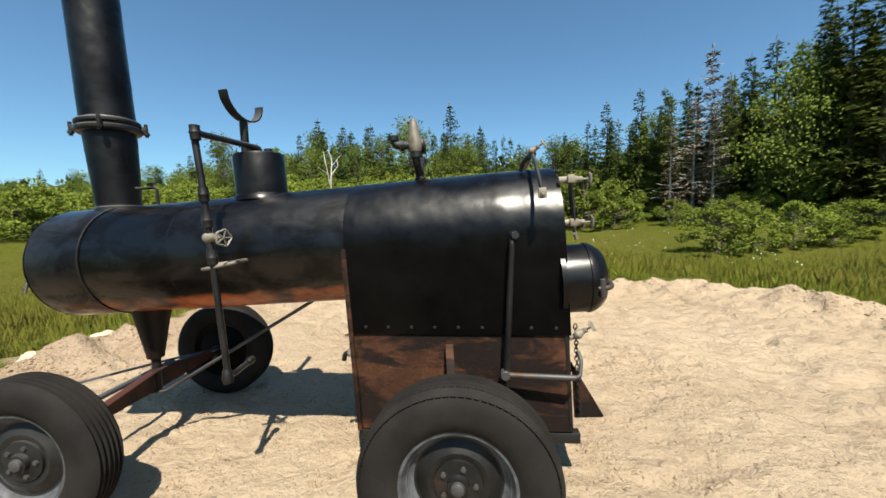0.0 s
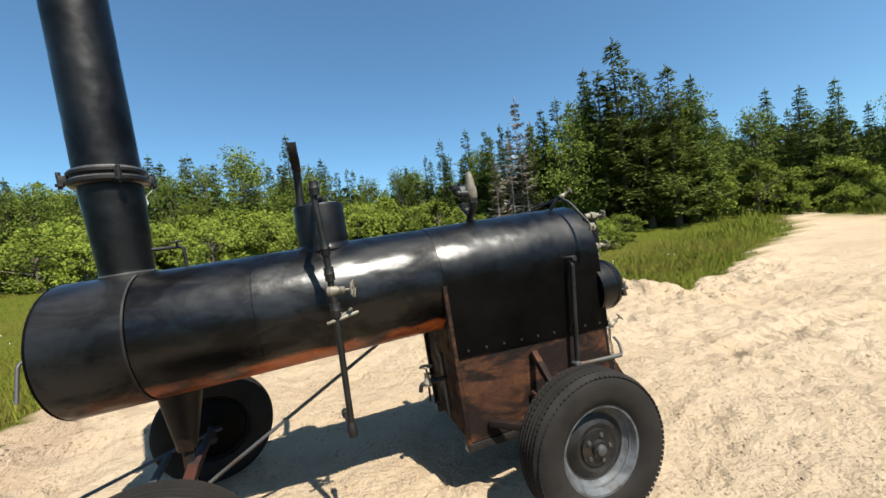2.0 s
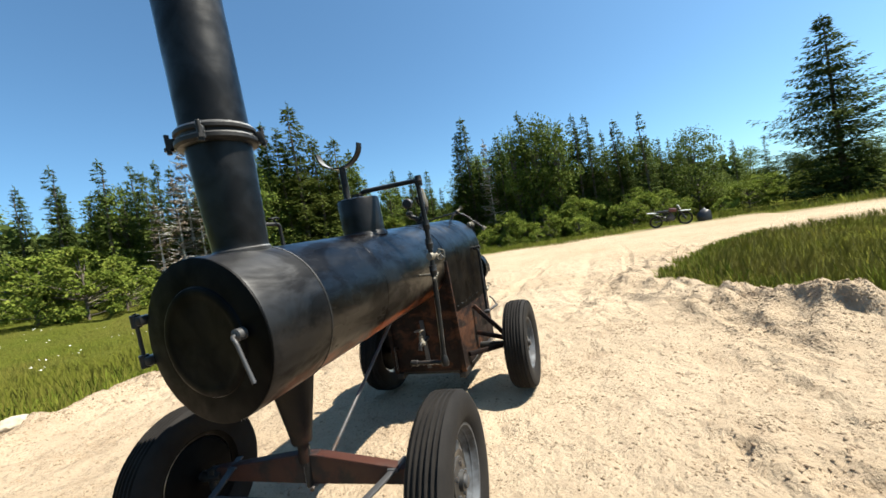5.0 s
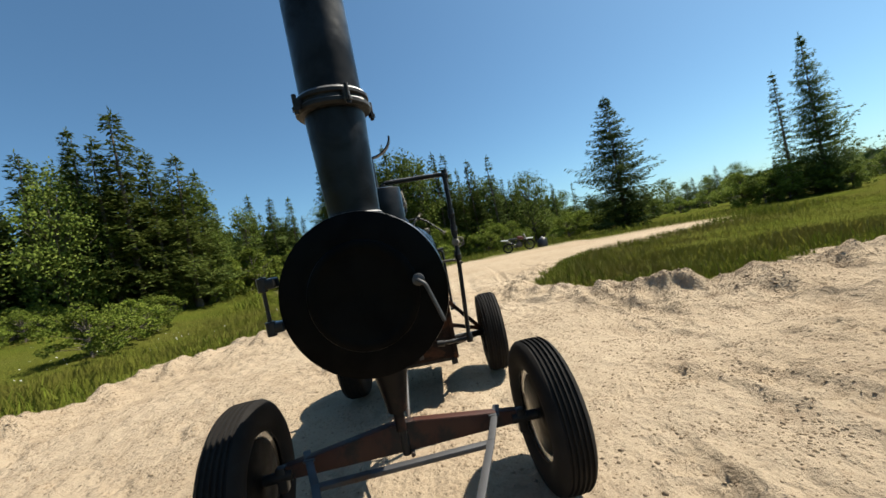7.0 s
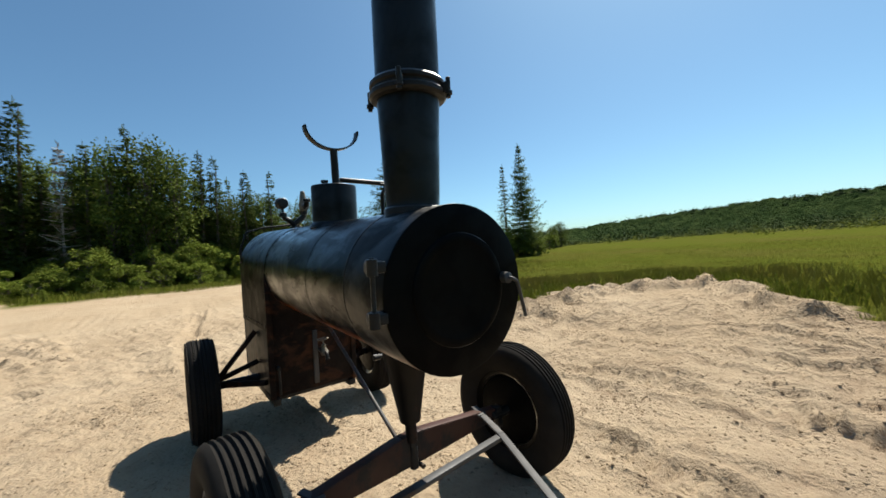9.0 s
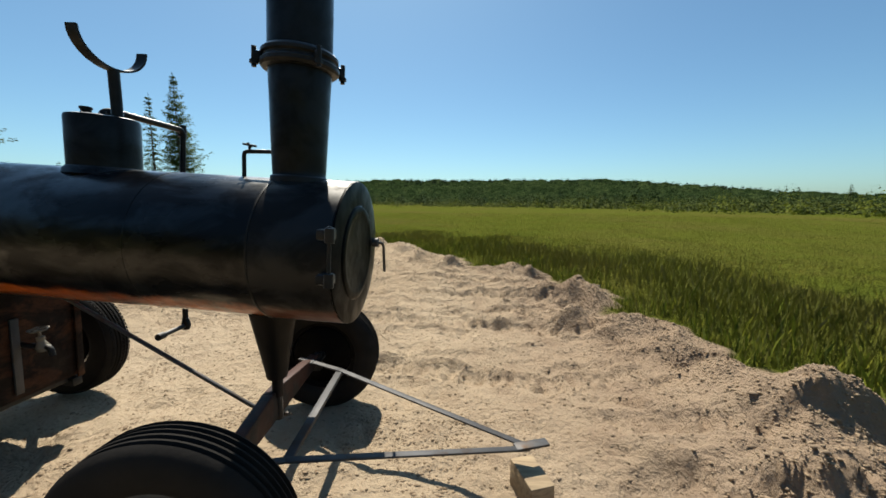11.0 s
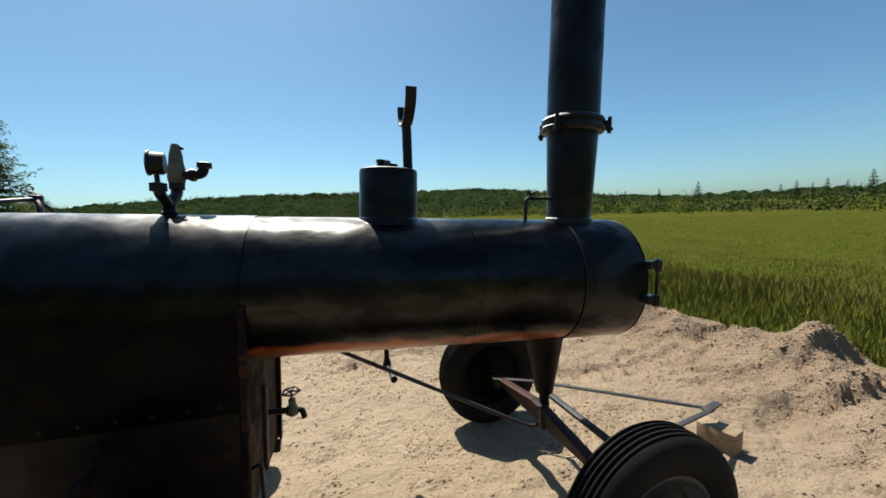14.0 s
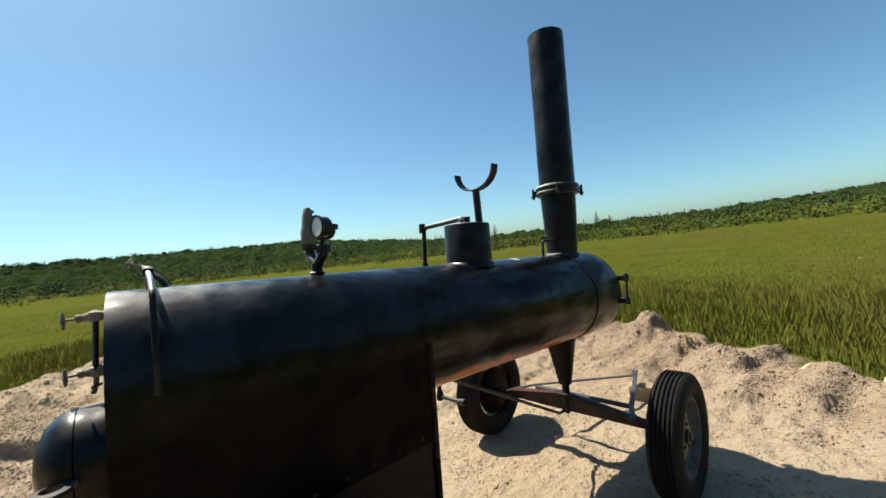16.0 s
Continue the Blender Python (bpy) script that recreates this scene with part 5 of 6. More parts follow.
# low trees and bushes across the drive
for _ in range(46):
    a = rng.uniform(-56, -20)
    d = rng.uniform(70, 105)
    x, y = polar(a, d)
    if sand_depth(x, y) < -1:
        plant(rng.choice(("birch0", "birch1", "birch1", "birch2", "spruce1")), x, y, (0.6 + d * math.tan(radians(4.4))) * rng.uniform(0.55, 1.0), squash=rng.uniform(1.0, 1.4))
for a, d, h in ((-28, 36, 2.6), (-29.5, 38, 2.2), (-23.5, 35, 2.4), (-22, 33, 2.0), (-25, 35, 1.8), (-27, 35.5, 1.6), (-31, 44, 2.2), (-33, 48, 2.4), (-36, 50, 2.0), (-39, 54, 2.2), (-42, 46, 2.4), (-48, 33, 2.6), (-46, 31, 2.2), (-49.5, 36, 1.8), (-52, 52, 2.2), (-54, 56, 2.4)):
    x, y = polar(a, d)
    plant("bush%d" % rng.randrange(3), x, y, h, squash=1.4)


def deep_wood(n, seed):
    """The closed foliage of the wood behind its edge trees."""
    g = np.random.default_rng(seed)
    a = g.uniform(-20, 158, n)
    el, d = np.interp(a, SA, SE), np.interp(a, SA, SD)
    dd = d * g.uniform(1.06, 1.5, n)
    x, y = -0.5 + dd * np.cos(np.radians(a)), dd * np.sin(np.radians(a))
    top = (1.0 + d * np.tan(np.radians(el))) * (0.62 + 0.2 * waves(x, y, seed, (5.0, 2.0), (0.5, 0.4)))
    z = ground_height(x, y)[0] + top * g.uniform(0.0, 1.0, n) ** 1.15
    o = g.normal(0, 1, (n, 3))
    o /= np.linalg.norm(o, axis=1)[:, None]
    q = np.cross(o, g.normal(0, 1, (n, 3)))
    q /= np.linalg.norm(q, axis=1)[:, None]
    ln = g.uniform(0.35, 0.7, n) * d / 30
    ok = sand_depth(x, y) < -0.5
    ob = sprays_mesh("forest_interior", list(zip(np.stack([x, y, z], -1)[ok], o[ok], q[ok], ln[ok], ln[ok] * 0.4)), NEEDLE)
    tagged(ob, "dense shaded foliage deep inside the forest", "forest", kind="stuff")


deep_wood(90000, 19)

# single trees that stand out on the skyline
for kind, a, el, d, sq in (("spruce0", 93.3, 17.8, 34, 1), ("birch2", 99.9, 16.0, 34, 1.0), ("birch2", 126.8, 12.3, 40, 0.9), ("spruce1", 113.9, 15.3, 37, 0.9), ("spruce1", 110.2, 14.6, 36, 0.9), ("spruce1", 106.6, 14.5, 36, 0.9), ("spruce2", 69.3, 16.2, 27, 1.1), ("spruce2", 65.0, 17.2, 27, 1.1), ("spruce2", 62.0, 16.8, 27, 1.1), ("spruce2", 59.4, 17.1, 27, 1.1),
                          ("snag", 56.5, 20.4, 25, 1.0), ("snag", 54.6, 16.6, 24, 1.1), ("snag", 58, 15.0, 23.5, 1.2), ("snag", 55.6, 13.0, 22.5, 1.3), ("snag", 60.5, 12.0, 23, 1.3), ("spruce1", 52.6, 18.4, 24, 1.0), ("spruce2", 50.2, 19.5, 23, 1.2), ("spruce1", 45.7, 22.3, 22.5, 1.0), ("larch0", 41.3, 24.9, 22, 1.3), ("larch0", 38.4, 20.3, 22.5, 1.3), ("larch0", 35.3, 19.9, 23, 1.3), ("larch1", 43.6, 21.5, 22, 1.2), ("birch1", 48.2, 16.5, 22, 0.9), ("spruce0", 33.0, 17.6, 25, 1.2), ("spruce1", 26.5, 13.6, 30, 1.0), ("spruce1", 23.6, 12.9, 30, 1.2), ("spruce1", 20.9, 12.7, 30, 1.0),
                          ("spruce1", 14.0, 19.5, 31, 1.15), ("spruce1", 15.2, 17.2, 31, 1.2), ("snag", 10.9, 15.6, 30, 0.9), ("spruce2", 4.9, 18.5, 30, 1.1), ("birch2", 3.0, 17.2, 30, 1.0), ("birch2", 0.2, 16.0, 30, 1.0), ("birch2", 6.6, 16.2, 30, 0.9), ("spruce1", 8.8, 16.0, 30, 1.0), ("spruce2", 1.4, 16.3, 31, 1.1), ("spruce2", -2.9, 16.2, 31, 1.1), ("spruce2", -4.6, 15.7, 31, 1.1),
                          ("spruce1", -8.4, 13.9, 31, 1.1), ("spruce2", -11.8, 13.9, 31, 1.1), ("birch1", -17, 10.0, 33, 1.1), ("spruce3", -30.6, 17.4, 30, 1.2), ("spruce4", -48.4, 13.0, 34, 0.9), ("spruce3", -51.1, 15.8, 34.5, 0.72)):
    x, y = polar(a, d)
    plant(kind, x, y, 1.25 + d * math.tan(radians(el)) - height_at(x, y), squash=sq)
x, y = polar(112.2, 28)
plant("palesnag", x, y, 6.0)
for a, d, h in ((50.5, 11.8, 1.5), (47.5, 12.8, 1.35), (44.7, 14.2, 1.4), (42, 15.2, 1.1), (66, 17, 2.2), (70, 16, 2.6), (74, 17, 2.6), (140, 24, 2.8), (146, 26, 3.0), (128, 26, 3.0), (133, 24, 2.6), (152, 28, 3.0), (122, 24, 2.8), (118, 23, 2.4), (105, 22, 2.8), (98, 22, 3.0), (92, 21, 2.6),
                (-47, 32, 2.0), (-44, 31, 2.4), (-50, 34, 1.8), (-53, 33, 1.6), (24, 27, 1.1), (20.5, 27.5, 1.5), (18, 26, 0.9), (14, 26.5, 1.2), (9, 25.5, 0.9), (4.5, 25.5, 1.0), (2.5, 27, 1.5), (-2, 26.5, 1.5), (-4.5, 25, 0.8), (-9.5, 27.5, 1.8), (-13.5, 27, 2.2), (-15.5, 26, 1.2), (-20.5, 27, 1.1)):
    x, y = polar(a, d)
    plant("bush%d" % rng.randrange(3), x, y, h, squash=1.15)
for k, (ob, _) in KINDS.items():
    if k not in USED:
        for c in list(ob.children):
            bpy.data.objects.remove(c)
        bpy.data.objects.remove(ob)

# ---- wooded hill and far hedges across the meadow ----
HILL = [(-34, 1.0), (-42, 2.2), (-50, 2.7), (-57, 2.8), (-65, 3.5), (-72, 3.8), (-80, 4.0), (-95, 4.0), (-109, 3.9), (-117, 3.2), (-126, 2.2), (-134, 1.4), (-144, 1.2), (-155, 1.4), (-162, 1.3), (-173, 1.7), (-190, 2.3), (-203, 3.6), (-212, 3.4)]
HA, HE = (np.array(c, float)[::-1] for c in zip(*HILL))
na, nr = 760, 90
ha = np.linspace(-214, -34, na)
hr = np.concatenate([np.linspace(330, 600, nr - 10), np.linspace(620, 760, 10)])
aa, rr = np.meshgrid(ha, hr, indexing="ij")
lift = np.clip((rr - 330) / (560 - 330), 0, 1)
crest = np.tan(np.radians(np.interp(aa, HA, HE))) * 560 - 6
hx, hy = rr * np.cos(np.radians(aa)), rr * np.sin(np.radians(aa))
lump = sum(k * np.abs(2 * lattice(hx, hy, c, s) - 1) for c, k, s in ((30.0, 2.5, 31), (14.0, 4.0, 32), (7.5, 4.5, 33)))
hz = -1 + lump * np.clip(lift * 8, 0, 1) * np.clip((rr - 320) / 30, 0, 1) + np.maximum(crest - 7, 0.5) * (0.5 - 0.5 * np.cos(math.pi * np.clip(lift, 0, 1))) * np.where(rr > 640, 0.93, 1.0)
idx = np.arange(na * nr).reshape(na, nr)
hill = from_arrays("hill", np.stack([hx, hy, hz], -1).reshape(-1, 3), np.stack([idx[:-1, :-1], idx[:-1, 1:], idx[1:, 1:], idx[1:, :-1]], -1).reshape(-1, 4), CANOPY, True)
tagged(hill, "long low hill covered with green forest", "hill", kind="structure")


def tufts(name, per, size, xs, ys, zs, hs, ws, seed, material, label, category, pointed=False):
    """Far shrubs and trees, each a loose heap of leafy sprays, as one mesh."""
    g = np.random.default_rng(seed)
    n = len(xs) * per
    i = np.repeat(np.arange(len(xs)), per)
    u, a = g.uniform(0, 1, n) ** (1.4 if pointed else 0.9), g.uniform(0, 2 * math.pi, n)
    r = (1 - u) ** 0.9 * g.uniform(0.5, 1.15, n) if pointed else np.sqrt(np.clip(1 - u * u, 0, 1)) * g.uniform(0.4, 1.1, n)
    out = np.stack([np.cos(a), np.sin(a), np.zeros(n)], -1)
    p = np.stack([xs[i], ys[i], zs[i] + hs[i] * u], -1) + out * (r * ws[i])[:, None]
    face = out * (1.05 - u)[:, None] + np.array((0, 0, 0.5)) + g.normal(0, 0.22, (n, 3))
    d = np.cross(face, g.normal(0, 1, (n, 3))) + np.array((0, 0, -0.2 if pointed else 0.35))
    d /= np.linalg.norm(d, axis=1)[:, None]
    q = np.cross(face, d)
    q /= np.linalg.norm(q, axis=1)[:, None]
    ln = size * hs[i] * g.uniform(0.6, 1.5, n) * (1.15 - u)
    ob = sprays_mesh(name, list(zip(p, d, q, ln, ln * g.uniform(0.3, 0.6, n))), material)
    return tagged(ob, label, category, kind="stuff")


g = np.random.default_rng(12)
n = 2600
ca, cr = g.uniform(-213, -36, n), 335 + 260 * g.uniform(0, 1, n) ** 0.5
cl = np.clip((cr - 330) / 230, 0, 1)
cz = -1 + np.maximum(np.tan(np.radians(np.interp(ca, HA, HE))) * 560 - 6, 0.5) * (0.5 - 0.5 * np.cos(math.pi * cl))
tufts("hill_woods", 12, 0.36, cr * np.cos(np.radians(ca)), cr * np.sin(np.radians(ca)), cz - 4.5, g.uniform(4.5, 8.0, n), g.uniform(2.0, 3.6, n), 13, WOODS, "dense mixed forest on the far hill", "forest")
n = 1500
ca = g.uniform(-205, -52, n)
cr = np.interp(ca, [-205, -188, -175, -160, -140, -120, -100, -80, -66, -52], [66, 54, 55, 52, 60, 70, 92, 110, 118, 112]) * g.uniform(0.86, 1.3, n)
tufts("field_hedge", 60, 0.15, cr * np.cos(np.radians(ca)), cr * np.sin(np.radians(ca)), np.full(n, -0.2), (0.9 + 1.7 * g.uniform(0, 1, n) ** 1.5) * np.where(ca < -112, 1.05, 1.25), g.uniform(1.0, 2.6, n), 14, HEDGE, "rough hedge of shrubs along the far field edge", "hedge")
n = 330
ca = g.uniform(-200, -58, n)
cr = np.interp(ca, [-200, -160, -120, -95, -58], [60, 50, 62, 84, 96]) * g.uniform(0.82, 1.15, n)
tufts("field_bushes", 90, 0.11, cr * np.cos(np.radians(ca)), cr * np.sin(np.radians(ca)), np.full(n, -0.2), 0.8 + 2.2 * g.uniform(0, 1, n) ** 2, g.uniform(0.9, 2.6, n), 18, WEED, "scattered light green bushes before the far hedge", "bushes")
n = 120
ca = g.uniform(-130, -60, n)
cr = g.uniform(150, 300, n)
tufts("hill_foot_trees", 90, 0.13, cr * np.cos(np.radians(ca)), cr * np.sin(np.radians(ca)), np.full(n, -0.2), 4 + 5 * g.uniform(0, 1, n), g.uniform(2.0, 4.5, n), 19, WOODS, "dark trees scattered along the foot of the hill", "trees")
n = 210
ca = g.uniform(-56, -17, n)
cr = g.uniform(72, 112, n)
tufts("drive_hedge", 60, 0.15, cr * np.cos(np.radians(ca)), cr * np.sin(np.radians(ca)), np.full(n, -0.2), 2.4 + 4.2 * g.uniform(0, 1, n) ** 1.4, g.uniform(1.6, 3.4, n), 16, HEDGE, "belt of low trees beyond the drive", "trees")
n = 360
ca = np.concatenate([g.uniform(-162, -146, 110), g.uniform(-204, -158, 250)])
cr = g.uniform(170, 215, n)
tufts("far_spruces", 60, 0.22, cr * np.cos(np.radians(ca)), cr * np.sin(np.radians(ca)), np.full(n, -0.2), 2.4 + 3.6 * g.uniform(0, 1, n) ** 2, g.uniform(0.9, 1.6, n), 15, WOODS, "row of dark spruces beyond the meadow", "forest", True)
for a, el in ((-137.8, 2.9), (-133.5, 2.3), (-152.5, 2.9), (-145.6, 1.9), (-146.9, 2.2), (-148.2, 1.9), (-149.3, 2.3), (-150.8, 2.0), (-154.2, 2.2)):
    x, y = polar(a, 150)
    plant("spruce0", x, y, 1.3 + 150 * math.tan(radians(el - 0.45)), squash=1.35)


# ---- meadow grass ----
def blades(name, n, seed, rmin, rmax, hmin, hmax, width, material, label, power=1.0, edge=0.05, band=999.0):
    g = np.random.default_rng(seed)
    r = rmin + (rmax - rmin) * g.uniform(0, 1, n) ** power
    a = g.uniform(0, 2 * math.pi, n)
    x, y = r * np.cos(a) - 0.3, r * np.sin(a) - 0.5
    h0, d = ground_height(x, y)
    clump = waves(x, y, 21, (2.2, 0.7), (0.5, 0.4))
    keep = (d > -band * (0.6 + 0.5 * clump)) & (d < -edge + 0.12 * clump) & (0.5 * clump + g.uniform(-0.9, 1.1, n) > -0.45)
    x, y, h0, r, d, clump = x[keep], y[keep], h0[keep], r[keep], d[keep], clump[keep]
    n = len(x)
    tall = g.uniform(hmin, hmax, n) * (0.9 + 0.14 * clump) * np.clip(0.45 - d * 0.55, 0.45, 1.0) * (0.3 + 0.7 * np.exp(-(np.maximum(-d - 0.8, 0) / 3.0) ** 2))
    w = width * g.uniform(0.6, 1.4, n) * (1 + r / 28)
    t = g.uniform(0, 2 * math.pi, n)
    lx, ly = g.normal(0, 0.16, n) * tall, g.normal(0, 0.16, n) * tall
    cx, cy = np.cos(t) * w, np.sin(t) * w
    z = h0 - 0.02
    v = np.stack([np.stack([x - cx, y - cy, z], -1), np.stack([x + cx, y + cy, z], -1), np.stack([x + lx * 0.4 + cx * 0.7, y + ly * 0.4 + cy * 0.7, z + tall * 0.6], -1),
                  np.stack([x + lx, y + ly, z + tall], -1)], 1)
    ob = from_arrays(name, v.reshape(-1, 3), np.arange(4 * n).reshape(-1, 4), material)
    return tagged(ob, label, "grass", kind="stuff")


blades("meadow_grass", 800000, 31, 2.5, 40, 0.2, 0.36, 0.0019, GRASS, "tall rough meadow grass round the sand", 1.35)
blades("broad_weeds", 60000, 33, 2.5, 13, 0.14, 0.36, 0.011, WEED, "low leafy weeds among the grass at the sand edge", 0.8, 0.05, 0.9)
blades("verge_grass", 150000, 39, 17, 36, 0.3, 0.6, 0.006, WEED, "tall grass and weeds along the verge of the drive", 1.0, 0.05, 3.0)
blades("edge_weeds", 170000, 37, 2.5, 13, 0.16, 0.4, 0.0065, WEED, "dark leafy weeds crowding the edge of the sand", 0.8, 0.05, 1.1)

# daisies in the meadow
g = np.random.default_rng(41)
fx, fy = g.uniform(-8, 7, 900), g.uniform(-9, 12, 900)
fh, fd = ground_height(fx, fy)
ok = (fd < -0.5) & (waves(fx, fy, 22, (3.0,), (1.0,)) > 0.1)
fx, fy, fz = fx[ok], fy[ok], fh[ok] + g.uniform(0.3, 0.6, ok.sum())
n = len(fx)
s = g.uniform(0.007, 0.014, n)
ang = np.arange(6) / 6 * 2 * math.pi
v = np.zeros((n, 6, 3))
v[..., 0] = fx[:, None] + np.cos(ang) * s[:, None]
v[..., 1] = fy[:, None] + np.sin(ang) * s[:, None]
v[..., 2] = fz[:, None] + np.sin(ang) * s[:, None] * 0.5
tagged(from_arrays("daisies", v.reshape(-1, 3), np.arange(6 * n).reshape(-1, 6), FLOWER), "small white flowers scattered through the meadow", "flowers", kind="stuff")


# ---- clods and stones on the sand ----
def lumps(name, n, seed, smin, smax, material, label, category, edge_only=False, area=(-6, 9, -9.5, 7), power=3, strewn=0.03):
    g = np.random.default_rng(seed)
    x, y = g.uniform(area[0], area[1], n * 4), g.uniform(area[2], area[3], n * 4)
    h0, d = ground_height(x, y)
    band = np.exp(-((d - 0.35) / 0.35) ** 2)
    patch = np.clip(waves(x, y, seed + 1, (1.6, 0.6), (0.7, 0.5)), 0, 1)
    keep = (d > 0.0) & (g.uniform(0, 1, n * 4) < np.clip(band + (0 if edge_only else strewn + 0.6 * patch ** 2), 0, 1))
    x, y, h0 = x[keep][:n], y[keep][:n], h0[keep][:n]
    n = len(x)
    bm = mesh()
    if smax > 0.03:
        bmesh.ops.create_icosphere(bm, subdivisions=1, radius=1)
    else:
        put(bm, [(1, 0, 0), (-1, 0, 0), (0, 1, 0), (0, -1, 0), (0, 0, 1), (0, 0, -1)], [(0, 2, 4), (2, 1, 4), (1, 3, 4), (3, 0, 4), (2, 0, 5), (1, 2, 5), (3, 1, 5), (0, 3, 5)])
        bm.verts.index_update()
    base = np.array([v.co[:] for v in bm.verts])
    tri = np.array([[v.index for v in f.verts] for f in bm.faces])
    bm.free()
    s = smin + (smax - smin) * g.uniform(0, 1, n) ** power
    v = base[None] * g.uniform(0.6, 1.25, (n, len(base), 1)) * s[:, None, None] * np.stack([g.uniform(0.8, 1.4, n), g.uniform(0.8, 1.4, n), g.uniform(0.5, 0.9, n)], -1)[:, None]
    v += np.stack([x, y, h0 - s * 0.05], -1)[:, None]
    f = tri[None] + (np.arange(n) * len(base))[:, None, None]
    return tagged(from_arrays(name, v.reshape(-1, 3), f.reshape(-1, 3), material), label, category, kind="stuff")


lumps("soil_clods", 34000, 51, 0.003, 0.018, CLOD, "crumbly dry soil clods strewn over the sand", "soil")
lumps("sand_crumbs", 90000, 57, 0.0035, 0.014, CRUMB, "loose crumbs of dry sand over the churned ground", "soil", False, (-4.8, 2.5, -6, 5.2), 2.5, 0.12)
lumps("edge_clods", 7000, 53, 0.006, 0.03, CLOD, "larger clods pushed up along the sand edge", "soil", True)
lumps("pebbles", 450, 55, 0.003, 0.011, STONE, "small pale pebbles", "pebbles")


def boulder(x, y, s, seed):
    bm = mesh()
    bmesh.ops.create_icosphere(bm, subdivisions=3, radius=1)
    for v in bm.verts:
        k = 1 + 0.3 * noise.noise(v.co * 1.3 + Vector((seed, 0, 0))) + 0.1 * noise.noise(v.co * 4)
        v.co = Vector((v.co.x * 1.2, v.co.y, v.co.z * 0.75)) * k * s
    st = thing("stone", "pale rounded field stone lying on the sand", "stone", (x, y, height_at(x, y) + s * 0.3), "stones")
    part("rock", bm, STONE, st)


for x, y, s, k in ((-3.55, 1.0, 0.09, 1), (-0.6, 4.72, 0.11, 2), (-3.36, 1.5, 0.12, 3), (-0.4, 4.95, 0.06, 4), (-3.2, 1.75, 0.06, 5)):
    boulder(x, y, s, k)


# ---- dirt bike and bag beside the far road ----
BIKE = Matrix.Translation((21.2, -5.7, height_at(21.2, -5.7))) @ Matrix.Rotation(radians(-100), 4, "Z") @ Matrix.Rotation(radians(9), 4, "X")
bike = thing("dirt_bike", "dark dirt motorbike leaning on its stand beside the gravel road", "motorbike")


def bike_part(name, bm, mat, parent=bike, label=""):
    bm.transform(BIKE)
    return part(name, bm, mat, parent, label)


for x, r in ((0.72, 0.345), (-0.68, 0.32)):
    m = Matrix.Translation((x, 0, r)) @ Matrix.Rotation(math.pi / 2, 4, "X")
    bm = mesh()
    for i in range(28):
        a0 = 2 * math.pi * i / 28
        box(bm, 0.025, 0.03, 0.09, m @ Matrix.Rotation(a0, 4, "Z") @ Matrix.Translation((r - 0.005, 0, 0)), 0)
    lathe(bm, [(r - 0.075, -0.035), (r - 0.03, -0.05), (r, -0.03), (r, 0.03), (r - 0.03, 0.05), (r - 0.075, 0.035)], 32, m, closed=True)
    tyre = bike_part("tyre", bm, TYRE)
    bm = mesh()
    lathe(bm, [(r - 0.085, -0.025), (r - 0.07, -0.03), (r - 0.07, 0.03), (r - 0.085, 0.025)], 32, m, closed=True)
    lathe(bm, [(0, -0.06), (0.05, -0.06), (0.05, 0.06), (0, 0.06)], 14, m)
    bike_part("rim", bm, BARESTEEL, tyre)
    for i in range(12):
        a0 = 2 * math.pi * i / 12
        bm = mesh()
        rod(bm, m @ Vector((0.05 * math.cos(a0), 0.05 * math.sin(a0), 0.03 * (-1) ** i)), m @ Vector(((r - 0.08) * math.cos(a0 + 0.2), (r - 0.08) * math.sin(a0 + 0.2), 0)), 0.004, 5)
        bike_part("spoke", bm, BARESTEEL, tyre)
for s in (-0.09, 0.09):
    bm = mesh()
    rod(bm, (0.72, s, 0.345), (0.42, s, 1.02), 0.024)
    bike_part("fork_leg", bm, BARESTEEL)
bm = mesh()
tube(bm, [(0.42, -0.4, 1.1), (0.45, -0.25, 1.1), (0.42, -0.1, 1.04), (0.42, 0.1, 1.04), (0.45, 0.25, 1.1), (0.42, 0.4, 1.1)], 0.014)
bike_part("handlebar", bm, IRON)
bm = mesh()
tube(bm, [(0.4, 0, 0.98), (0.3, 0, 0.55), (0.2, 0, 0.3), (-0.25, 0, 0.3), (-0.3, 0, 0.62), (0.38, 0, 0.88)], 0.026)
tube(bm, [(-0.28, 0, 0.62), (-0.75, 0, 0.86)], 0.018)
bike_part("frame", bm, IRON)
bm = mesh()
box(bm, 0.4, 0.22, 0.2, Matrix.Translation((0.2, 0, 0.86)) @ Matrix.Rotation(radians(12), 4, "Y"), 0.06)
bike_part("fuel_tank", bm, REDPAINT, label="dark red fuel tank")
bm = mesh()
box(bm, 0.62, 0.19, 0.09, Matrix.Translation((-0.28, 0, 0.86)) @ Matrix.Rotation(radians(4), 4, "Y"), 0.035)
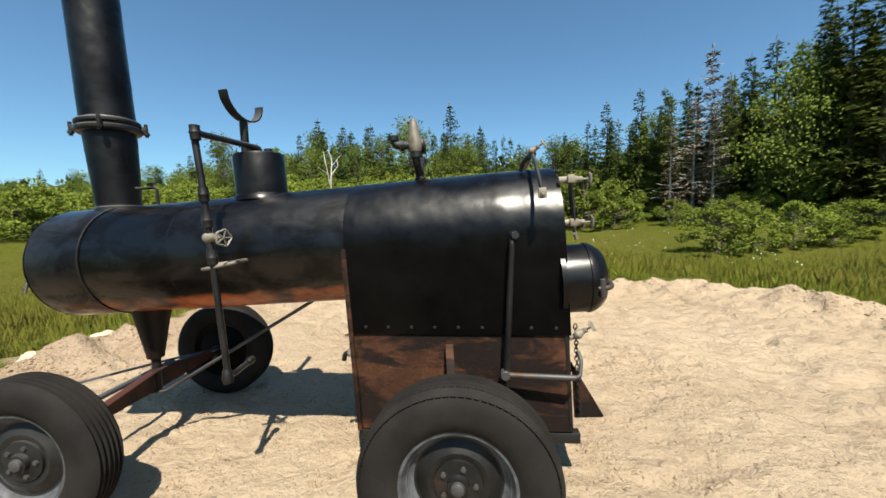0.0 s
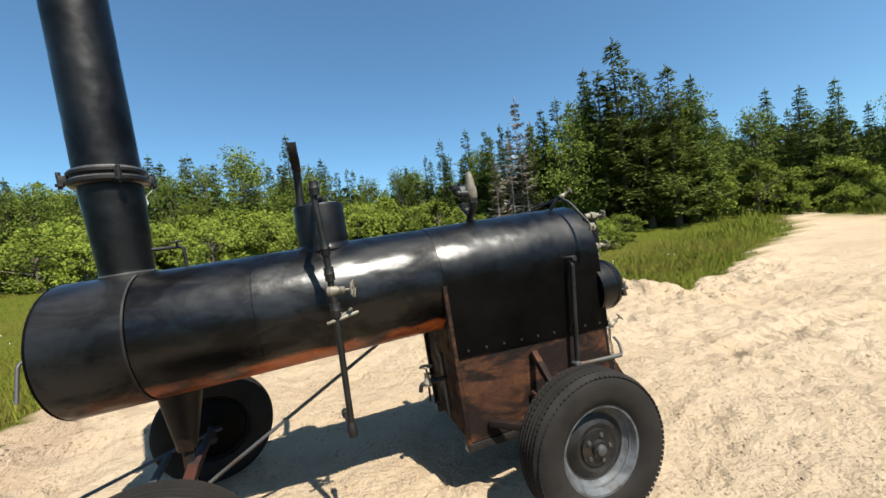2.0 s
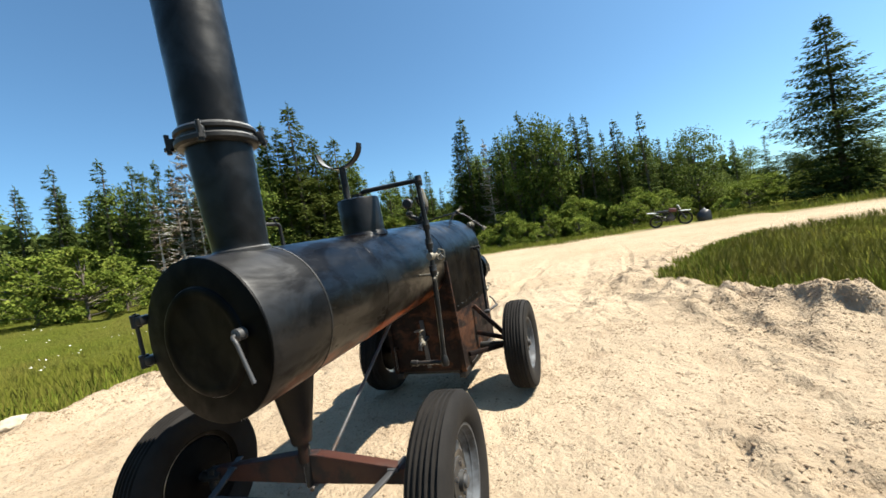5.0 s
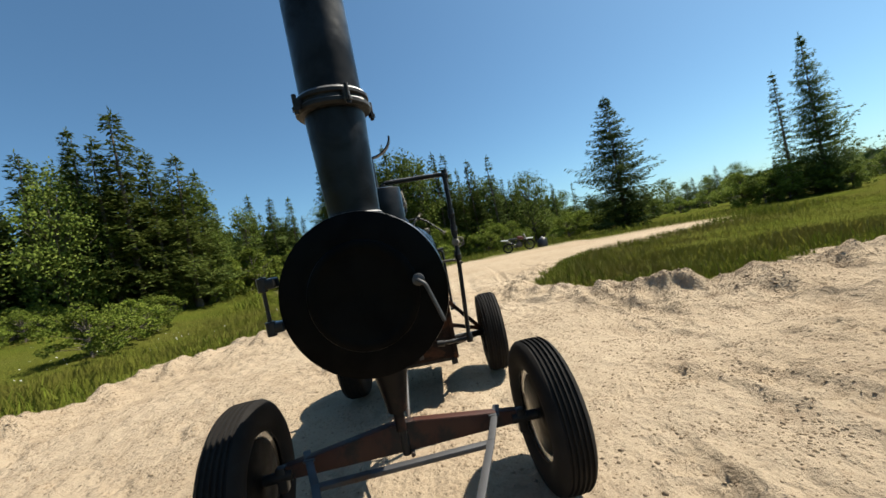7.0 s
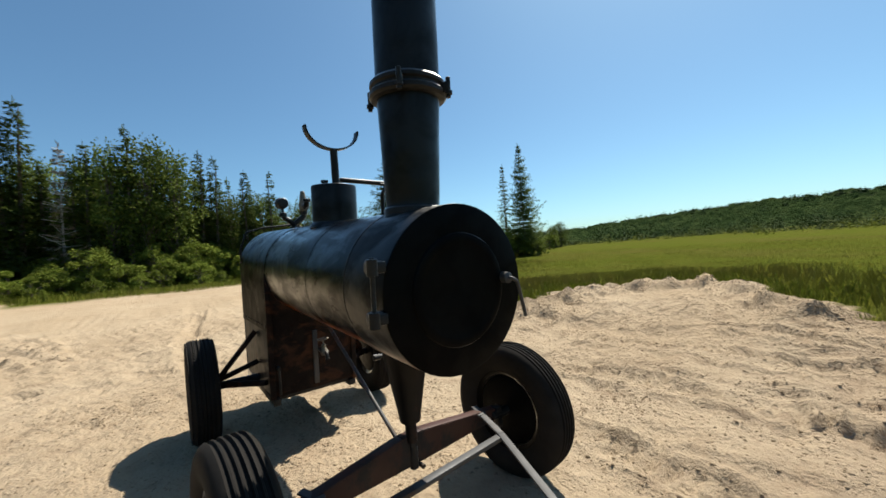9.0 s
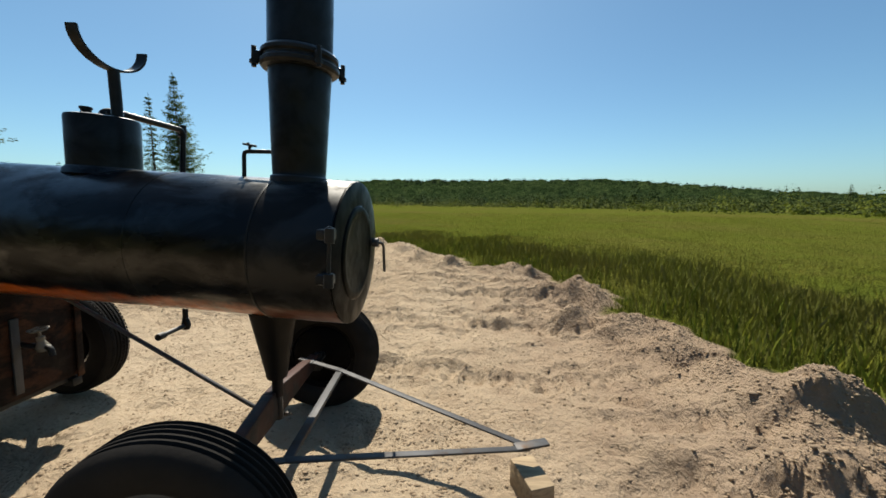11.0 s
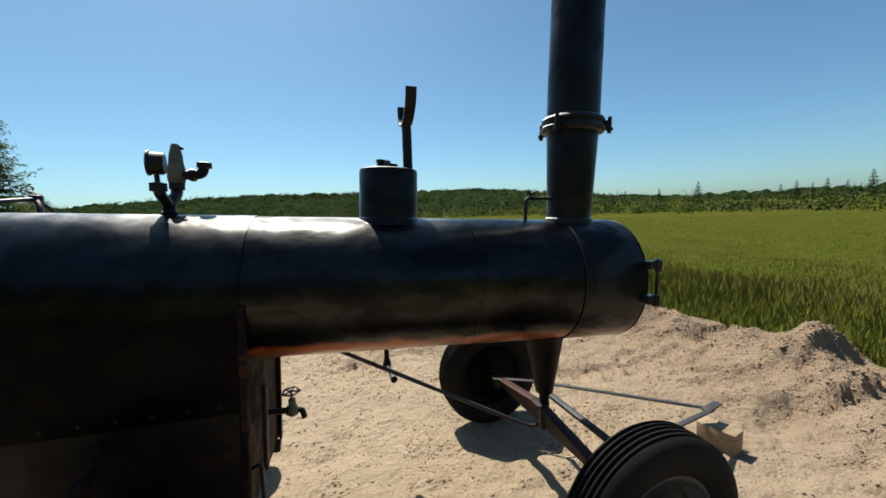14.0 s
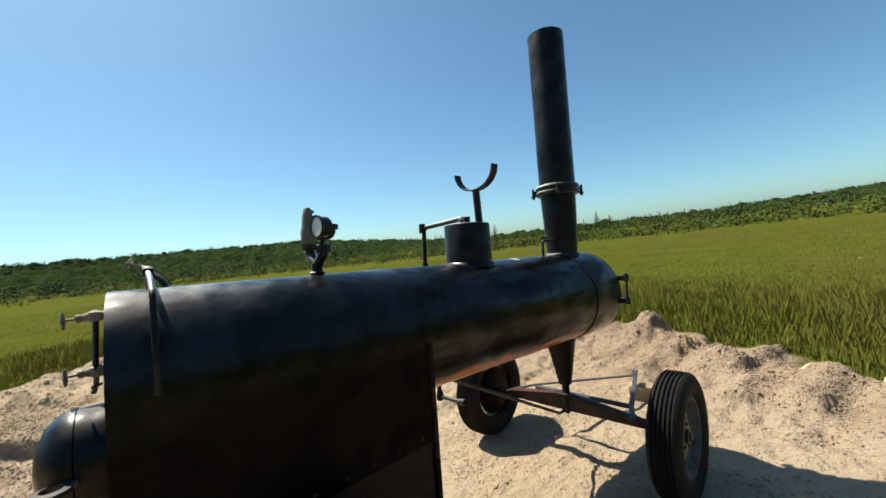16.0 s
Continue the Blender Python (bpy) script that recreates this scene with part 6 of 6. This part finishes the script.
bike_part("seat", bm, PLASTIC)
bm = mesh()
box(bm, 0.34, 0.24, 0.3, Matrix.Translation((0.05, 0, 0.44)), 0.05)
lathe(bm, [(0, 0), (0.08, 0), (0.085, 0.02), (0.085, 0.2), (0.07, 0.22), (0, 0.22)], 18, Matrix.Translation((0.12, 0, 0.52)) @ Matrix.Rotation(radians(-20), 4, "Y"))
bike_part("motor", bm, BARESTEEL, label="bare metal motor block")
for x0, x1, z0, z1, nm in ((0.45, 1.0, 0.78, 0.74, "front_fender"), (-0.5, -1.05, 0.82, 0.9, "rear_fender")):
    bm = mesh()
    bar(bm, (x0, 0, z0), (x1, 0, z1), 0.15, 0.03, bevel=0.012)
    bike_part(nm, bm, WHITE, label="white plastic fender")
bm = mesh()
box(bm, 0.05, 0.2, 0.22, Matrix.Translation((0.52, 0, 0.95)) @ Matrix.Rotation(radians(-18), 4, "Y"), 0.02)
bike_part("number_shield", bm, WHITE)
for s in (-0.07, 0.07):
    bm = mesh()
    rod(bm, (-0.68, s, 0.32), (-0.1, s, 0.38), 0.02)
    bike_part("swing_arm", bm, BARESTEEL)
bm = mesh()
tube(bm, [(0.2, 0.12, 0.5), (0.05, 0.16, 0.35), (-0.3, 0.16, 0.5), (-0.75, 0.15, 0.72)], 0.035)
bike_part("exhaust", bm, IRON)
bm = mesh()
rod(bm, (0.0, 0.1, 0.32), (-0.05, 0.3, 0.0), 0.014)
bike_part("kickstand", bm, IRON)

bag = thing("bag", "slumped black bag lying on the road verge", "bag", (21.6, -7.4, height_at(21.6, -7.4)))
bm = mesh()
bmesh.ops.create_icosphere(bm, subdivisions=3, radius=1)
for v in bm.verts:
    k = 1 + 0.22 * noise.noise(v.co * 1.6 + Vector((7, 0, 0))) + 0.07 * noise.noise(v.co * 5)
    v.co = Vector((v.co.x * 0.3 * k, v.co.y * 0.36 * k, max(-0.3, v.co.z) * 0.5 * k * (1 - 0.2 * v.co.y) + 0.15))
part("sack", bm, PLASTIC, bag)
